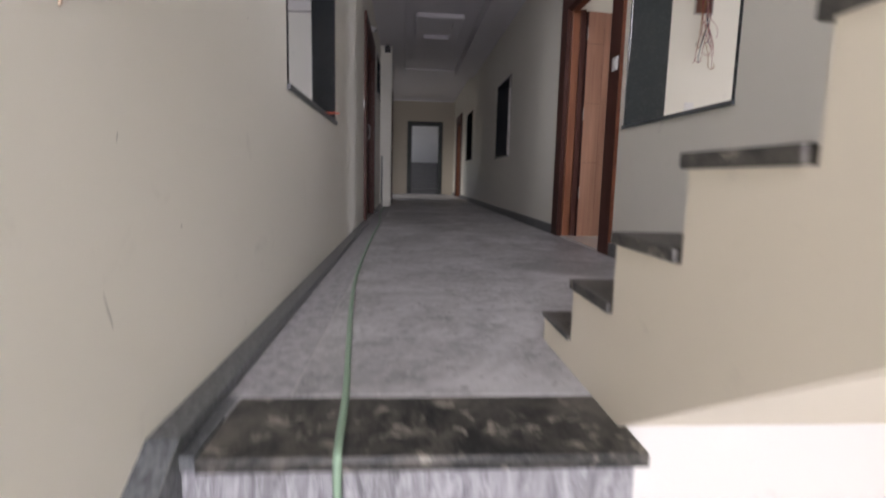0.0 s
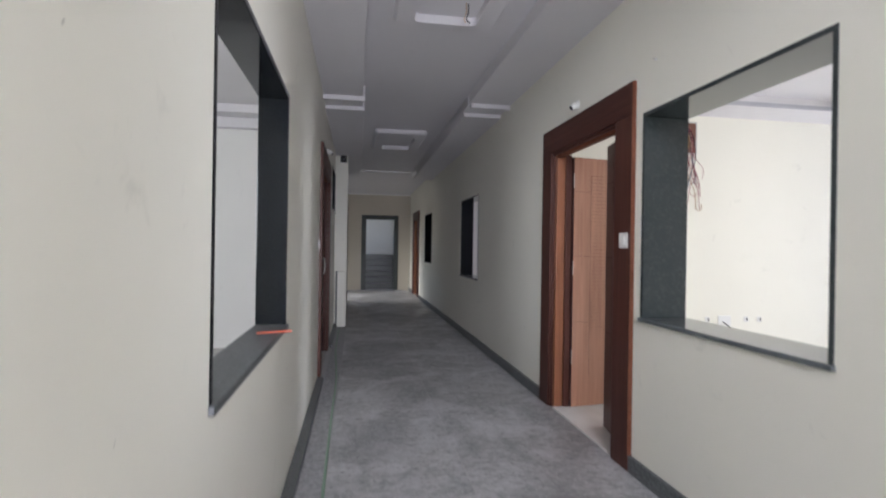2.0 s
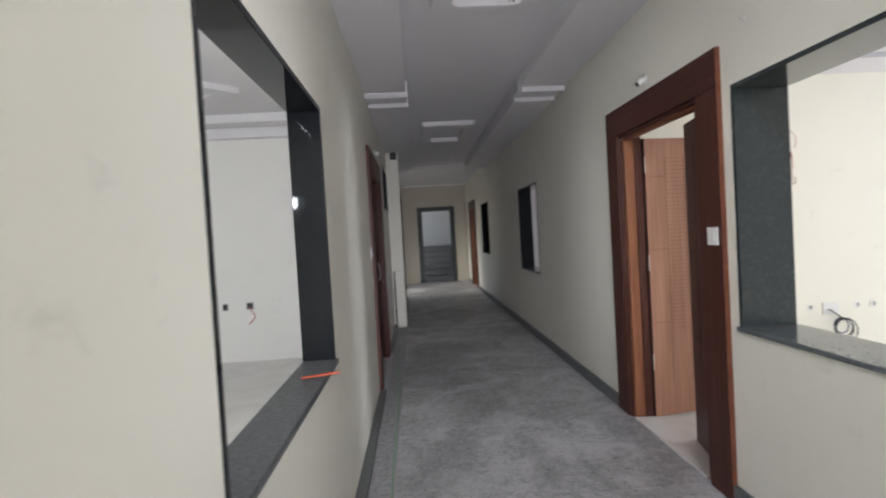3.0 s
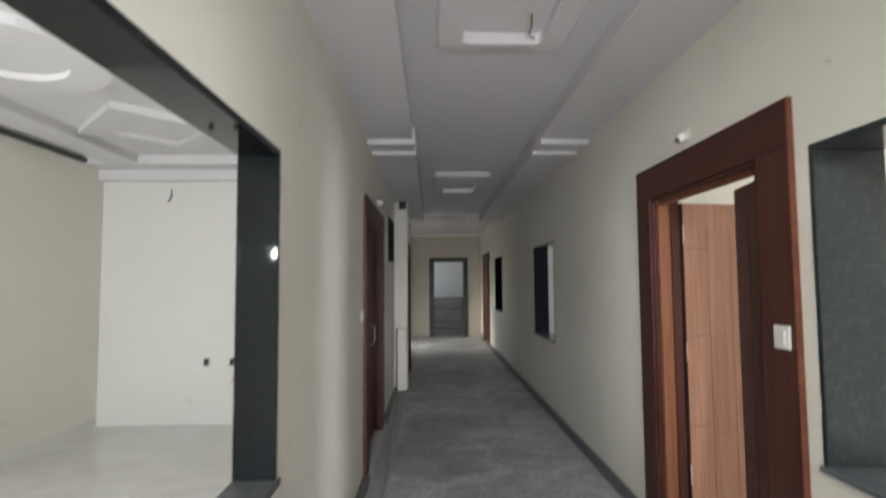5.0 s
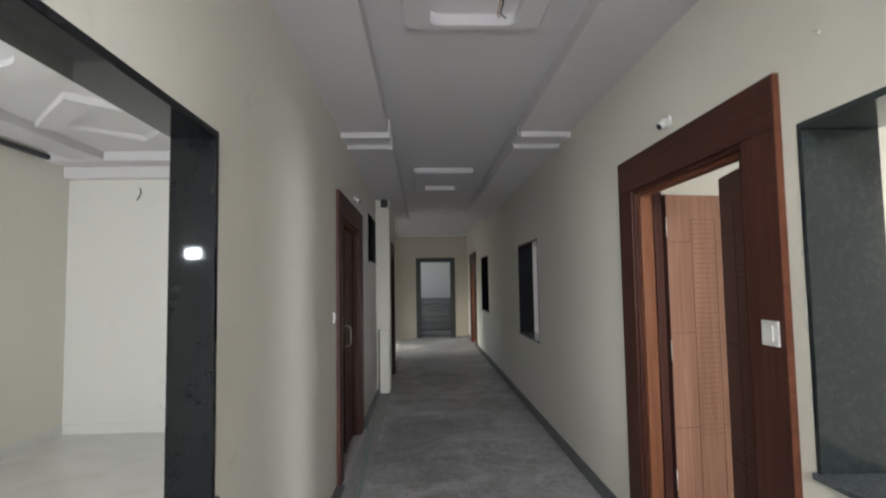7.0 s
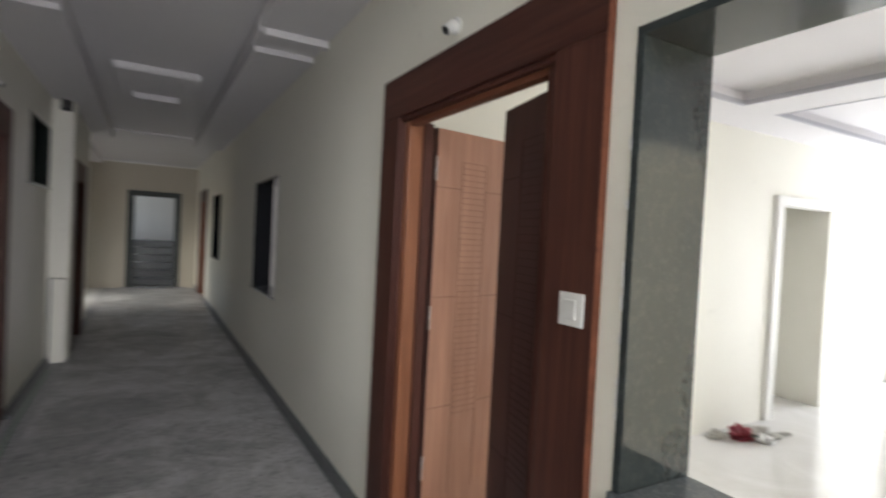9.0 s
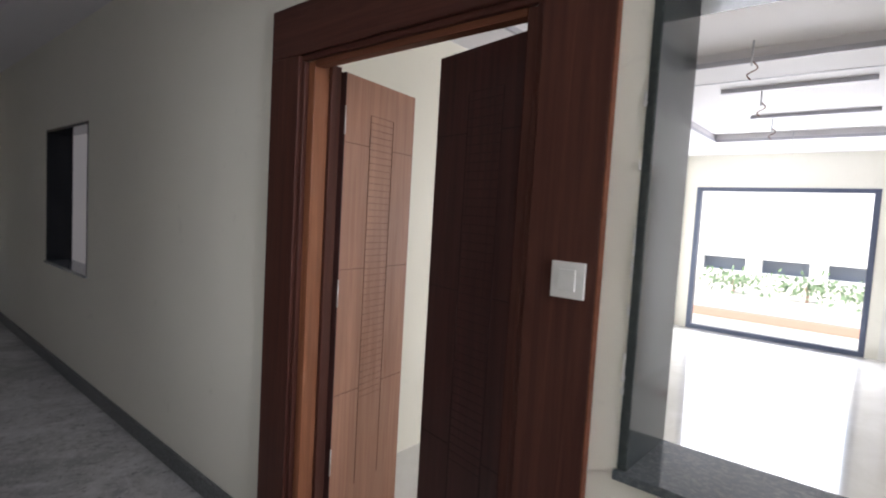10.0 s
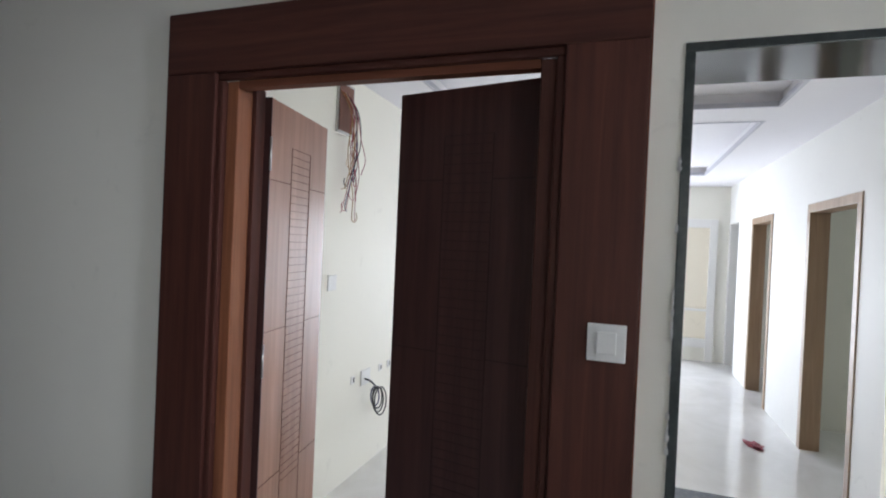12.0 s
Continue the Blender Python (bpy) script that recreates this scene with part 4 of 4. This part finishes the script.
wire([(3.44, YW - 0.005, 0.6), (3.43, YW - 0.06, 0.59), (3.52, YW - 0.07, 0.52)], 0.006, M_BLACK, ck)
for x in (3.28, 3.68, 3.82):
    sp_ = thing("socket_point", "small unfinished white socket point on the cream wall", "socket", "socket points of the room")
    part("plate", box(x - 0.022, x + 0.022, YW - 0.006, YW, 0.6, 0.65, 0.002), M_PLASTIC, sp_)
    part("hole", box(x + 0.004, x + 0.016, YW - 0.008, YW - 0.005, 0.61, 0.64), M_BLACK, sp_)
rocker = thing("socket_plate", "white blank socket plate on the cream wall", "socket")
part("plate", box(2.93, 3.02, YW - 0.01, YW, 1.22, 1.31, 0.003), M_PLASTIC, rocker)

# hooks with wires hanging under the right room's ceiling
for x, y, z0 in ((4.05, 3.49, ROOM_Z + 0.09), (5.22, 3.64, ROOM_Z + 0.09), (6.42, 3.75, ROOM_Z + 0.09), (7.4, 3.7, ROOM_Z + 0.09)):
    hk = thing("ceiling_hook", "dark hook and twisted wire ends under the ceiling", "ceiling hook", "hooks under the room's ceiling")
    part("rod", tube([(x, y, z0), (x, y, z0 - 0.15)], 0.006), M_CHANNEL, hk)
    part("wire", tube(spline([(x, y, z0 - 0.12), (x + 0.02, y - 0.03, z0 - 0.16), (x, y + 0.02, z0 - 0.2), (x + 0.01, y, z0 - 0.23)]), 0.004, 6), M_GROOVE, hk)

cw = thing("ceiling_wire", "loose wire ends hanging out of the ceiling panel", "wires")
for dx, dy in ((0.0, 0.0), (0.015, 0.01)):
    wire([(0.75 + dx, 3.86, Z_CEIL + 0.085), (0.755 + dx, 3.87 + dy, Z_CEIL + 0.02), (0.74 + dx, 3.86 + dy, Z_CEIL - 0.03), (0.75 + 2 * dx, 3.87, Z_CEIL - 0.055)], 0.004, M_BLACK if dx else M_COPPER, cw)

# left room: a second open electric box with its loose wires
lb = thing("open_distribution_box", "open electric box on the cream wall with loose dark wires", "electric box")
BX0, BX1, BZ0, BZ1 = -1.06, -0.66, 2.14, 2.45
for a in ((BX0, BX0 + 0.03, BZ0 - 0.2, BZ1), (BX1 - 0.03, BX1, BZ0, BZ1), (BX0 + 0.03, BX1 - 0.03, BZ1 - 0.025, BZ1), (BX0 + 0.03, BX1 - 0.03, BZ0, BZ0 + 0.02)):
    part("frame", box(a[0], a[1], 7.165, 7.2, a[2], a[3], 0.003), M_GROOVE_DARK, lb)
part("back_plate", box(BX0 + 0.03, BX1 - 0.03, 7.192, 7.199, BZ0 + 0.02, BZ1 - 0.025), M_STEEL, lb)
part("cover_plate", box(BX0 + 0.09, BX1, 7.185, 7.199, BZ0 - 0.2, BZ0 - 0.004, 0.003), M_PINE, lb)
rng = random.Random(31)
for k in range(9):
    x0 = BX0 + rng.uniform(0.04, 0.2)
    dx, dz = rng.uniform(-0.02, 0.16), rng.uniform(0.3, 0.75)
    wire([(x0, 7.19, BZ1 - 0.06), (x0 + 0.01, 7.14, BZ0 + 0.1), (x0 - 0.01 + 0.2 * dx, 7.13, BZ1 - 0.7 * dz), (x0 + 0.7 * dx, 7.13, BZ1 - dz - 0.12), (x0 + dx, 7.15, BZ1 - 0.95 * dz)], 0.0035,
         rng.choice((M_GROOVE_DARK, M_RED, M_RED, M_BLUE, M_COPPER)), lb, 5)

# left room: socket holes and a fallen cup
for x, w in ((-2.19, 0.07), (-1.9, 0.09)):
    so = thing("socket_box", "open socket box with loose wires in the wall", "socket", "open sockets of the side room")
    part("rim", box(x - w / 2, x + w / 2, 7.188, 7.2, 0.62, 0.71, 0.003), M_STEEL, so)
    part("hole", box(x - w / 2 + 0.01, x + w / 2 - 0.01, 7.184, 7.189, 0.63, 0.70), M_BLACK, so)
    if w > 0.08:
        wire([(x, 7.18, 0.65), (x + 0.03, 7.15, 0.6), (x + 0.06, 7.16, 0.53), (x - 0.02, 7.17, 0.45)], 0.005, M_ORANGE, so)
wr = thing("wire_hook", "short wire hanging high on the wall", "wires")
wire([(-2.62, 7.19, 2.56), (-2.6, 7.17, 2.5), (-2.64, 7.17, 2.42)], 0.006, M_BLACK, wr)
cup = thing("paper_cup", "crushed white paper cup lying on the floor", "cup")
part("body", cyl(0.028, 0.09, 16, pose(-1.84, 5.04, 0.036, 0, 86, 30), 0.037), M_PLASTIC, cup)

# red rag and rubble in the right room
rag = thing("red_rag", "small crumpled red rag on the tile floor", "rag")
bm = bmesh.new()
bmesh.ops.create_icosphere(bm, subdivisions=3, radius=1.0)
for v in bm.verts:
    k = 0.75 + 0.5 * noise.noise(v.co * 2.3)
    v.co = Vector((v.co.x * 0.11 * k, v.co.y * 0.07 * k, max(0.0, (v.co.z * 0.5 + 0.35) * 0.045 * k)))
bm.transform(pose(5.1, 2.24, 0.001, 0, 0, 25))
part("cloth", bm, M_RED, rag)



def lump(sx, sy, sz, seed, m):
    bm = bmesh.new()
    bmesh.ops.create_icosphere(bm, subdivisions=3, radius=1.0)
    for v in bm.verts:
        k = 0.7 + 0.7 * noise.noise(v.co * 2.1 + Vector((seed, 0, 0)))
        v.co = Vector((v.co.x * sx * k, v.co.y * sy * k, max(0.0, (v.co.z * 0.5 + 0.3) * sz * k)))
    bm.transform(m)
    return bm


# sweepings left against the room's wall
heap = thing("rubbish_heap", "small heap of red and grey rags on the tile floor", "rubbish")
part("rag", lump(0.15, 0.11, 0.14, 3, pose(4.76, 4.7, 0.001, 0, 0, 30)), M_RED, heap, "crumpled red rag")
part("rag", lump(0.24, 0.14, 0.1, 8, pose(4.98, 4.66, 0.001, 0, 0, -20)), M_SMUDGE, heap, "grey crumpled rag")
part("paper", lump(0.1, 0.08, 0.09, 15, pose(4.88, 4.56, 0.001)), M_PLASTIC, heap, "crumpled white paper")
part("rag", lump(0.12, 0.08, 0.07, 12, pose(4.62, 4.8, 0.001)), M_SMUDGE, heap, "grey crumpled rag")

# scuffs on the stair-side wall, mortar crumbs along the granite edge
marks = thing("wall_scuffs", "grey scuffs and scratches on the painted wall", "scuffs", kind="structure")
for y, z, ly, lz, a in ((0.566, 0.29, 0.004, 0.07, 20), (0.841, 0.856, 0.008, 0.03, 8), (0.846, 0.397, 0.006, 0.008, 0), (0.62, 0.56, 0.003, 0.02, -15), (1.2, 1.5, 0.006, 0.007, 0), (1.35, 0.95, 0.005, 0.006, 0)):
    m = pose(XL, y, z, a, 0, 0)
    bm = bmesh.new()
    n = 10
    vs = [bm.verts.new(m @ Vector((0.0006, 0.5 * ly * math.cos(t) * (0.8 + 0.3 * math.sin(3 * t + y * 40)), 0.5 * lz * math.sin(t)))) for t in (2 * math.pi * i / n for i in range(n))]
    bm.faces.new(vs)
    part("scuff", bm, M_SMUDGE, marks)
rng = random.Random(21)
crumbs = thing("mortar_crumbs", "white sealant crumbs along the granite edge", "sealant", kind="structure")
for k in range(14):
    z = RW[2] + 0.1 + rng.uniform(0, 0.75)
    part("crumb", lump(0.004, rng.uniform(0.003, 0.006), rng.uniform(0.012, 0.05), k, pose(XR - 0.003, RW[1] + 0.006, z)), M_SEALANT, crumbs)

nl = thing("wall_nail", "small white wall plug with a nail high on the wall", "nail")
part("plug", cyl(0.007, 0.01, 12, pose(XR - 0.004, 3.07, 2.26, 0, 90)), M_PLASTIC, nl)
part("nail", cyl(0.002, 0.02, 8, pose(XR - 0.012, 3.07, 2.262, 0, 78)), M_STEEL, nl)

# ---- outside the far window ----
tagged(obj("ground", box(ROOM_X + 0.2, 1500, -1500, 1500, -1.3, -1.2), M_FIELD), "pale dry open ground outside", "ground", kind="structure")
cw_ = thing("compound_wall", "low red-earth coloured compound wall", "wall")
part("wall", box(18.0, 18.25, -6, 26, -1.2, -0.95, 0.03), M_EARTH, cw_)
rng = random.Random(12)
for k in range(6):
    x, y = 24 + rng.uniform(-2, 2), 3 + k * 2.5 + rng.uniform(-0.6, 0.6)
    sh = thing("shrub", "sunlit green shrub beyond the compound wall", "shrub", "shrubs outside")
    part("trunk", tube([(x, y, -1.2), (x + 0.05, y, -0.9), (x, y + 0.08, -0.6)], 0.05), M_EARTH, sh)
    bm = bmesh.new()
    for j in range(160):
        c = Vector((rng.gauss(0, 0.45), rng.gauss(0, 0.6), rng.gauss(0.0, 0.22)))
        m = Matrix.Translation(Vector((x, y, -0.6)) + c) @ Euler((rng.uniform(0, 6), rng.uniform(0, 6), rng.uniform(0, 6))).to_matrix().to_4x4()
        vs = [bm.verts.new(m @ Vector(p)) for p in ((-0.13, 0, 0), (0, 0.06, 0.02), (0.13, 0, 0), (0, -0.06, 0.02))]
        bm.faces.new(vs)
    part("crown", bm, M_LEAVES, sh)
hb = thing("far_building", "long pale building with dark windows beyond the shrubs", "building")
part("wall", wall_mesh("x", 34.0, 34.3, -20, 50, -1.2, 7.0, [(a, a + 2.2, -0.8, -0.05) for a in range(-18, 48, 3)]), M_FARWALL, hb)
part("back", box(35.4, 35.6, -20, 50, -1.2, 7.0), M_GLASSDARK, hb)
part("roof", box(33.7, 36.0, -20.3, 50.3, 7.0, 7.3, 0.02), M_FARWALL, hb)

# ---- floor slabs of the corridor, piece by piece ----
rng = random.Random(2)
y = Y_EDGE + 0.254
XJ = 0.69
ROW = 1.05
while y < Y_END - 0.05:
    ln = 1.375 - y if y < 1.3 else min(ROW, Y_END - y)
    for x0, x1 in ((-0.07, XJ), (XJ, XR)):
        bm = box(x0 + 0.0025, x1 - 0.0025, y + 0.002, y + ln - 0.002, -0.03, rng.uniform(-0.0004, 0.0004), 0.0006)
        part("slab", bm, M_SLAB, floor)
    part("border_slab", box(XL + 0.06, -0.073, y + 0.0015, y + ln - 0.0015, -0.03, 0.0, 0.0006), M_BORDER, floor, "smooth grey border slab")
    y += ln
part("slab", box(X_STAIR + 0.022, XR, 0.803, Y_EDGE + 0.252, -0.03, 0.0, 0.0015), M_SLAB, floor)
part("slab", box(XL + 0.06, XL + 0.088, Y_EDGE - 0.01, Y_EDGE + 0.25, -0.03, 0.0, 0.0015), M_SKIRT, floor)
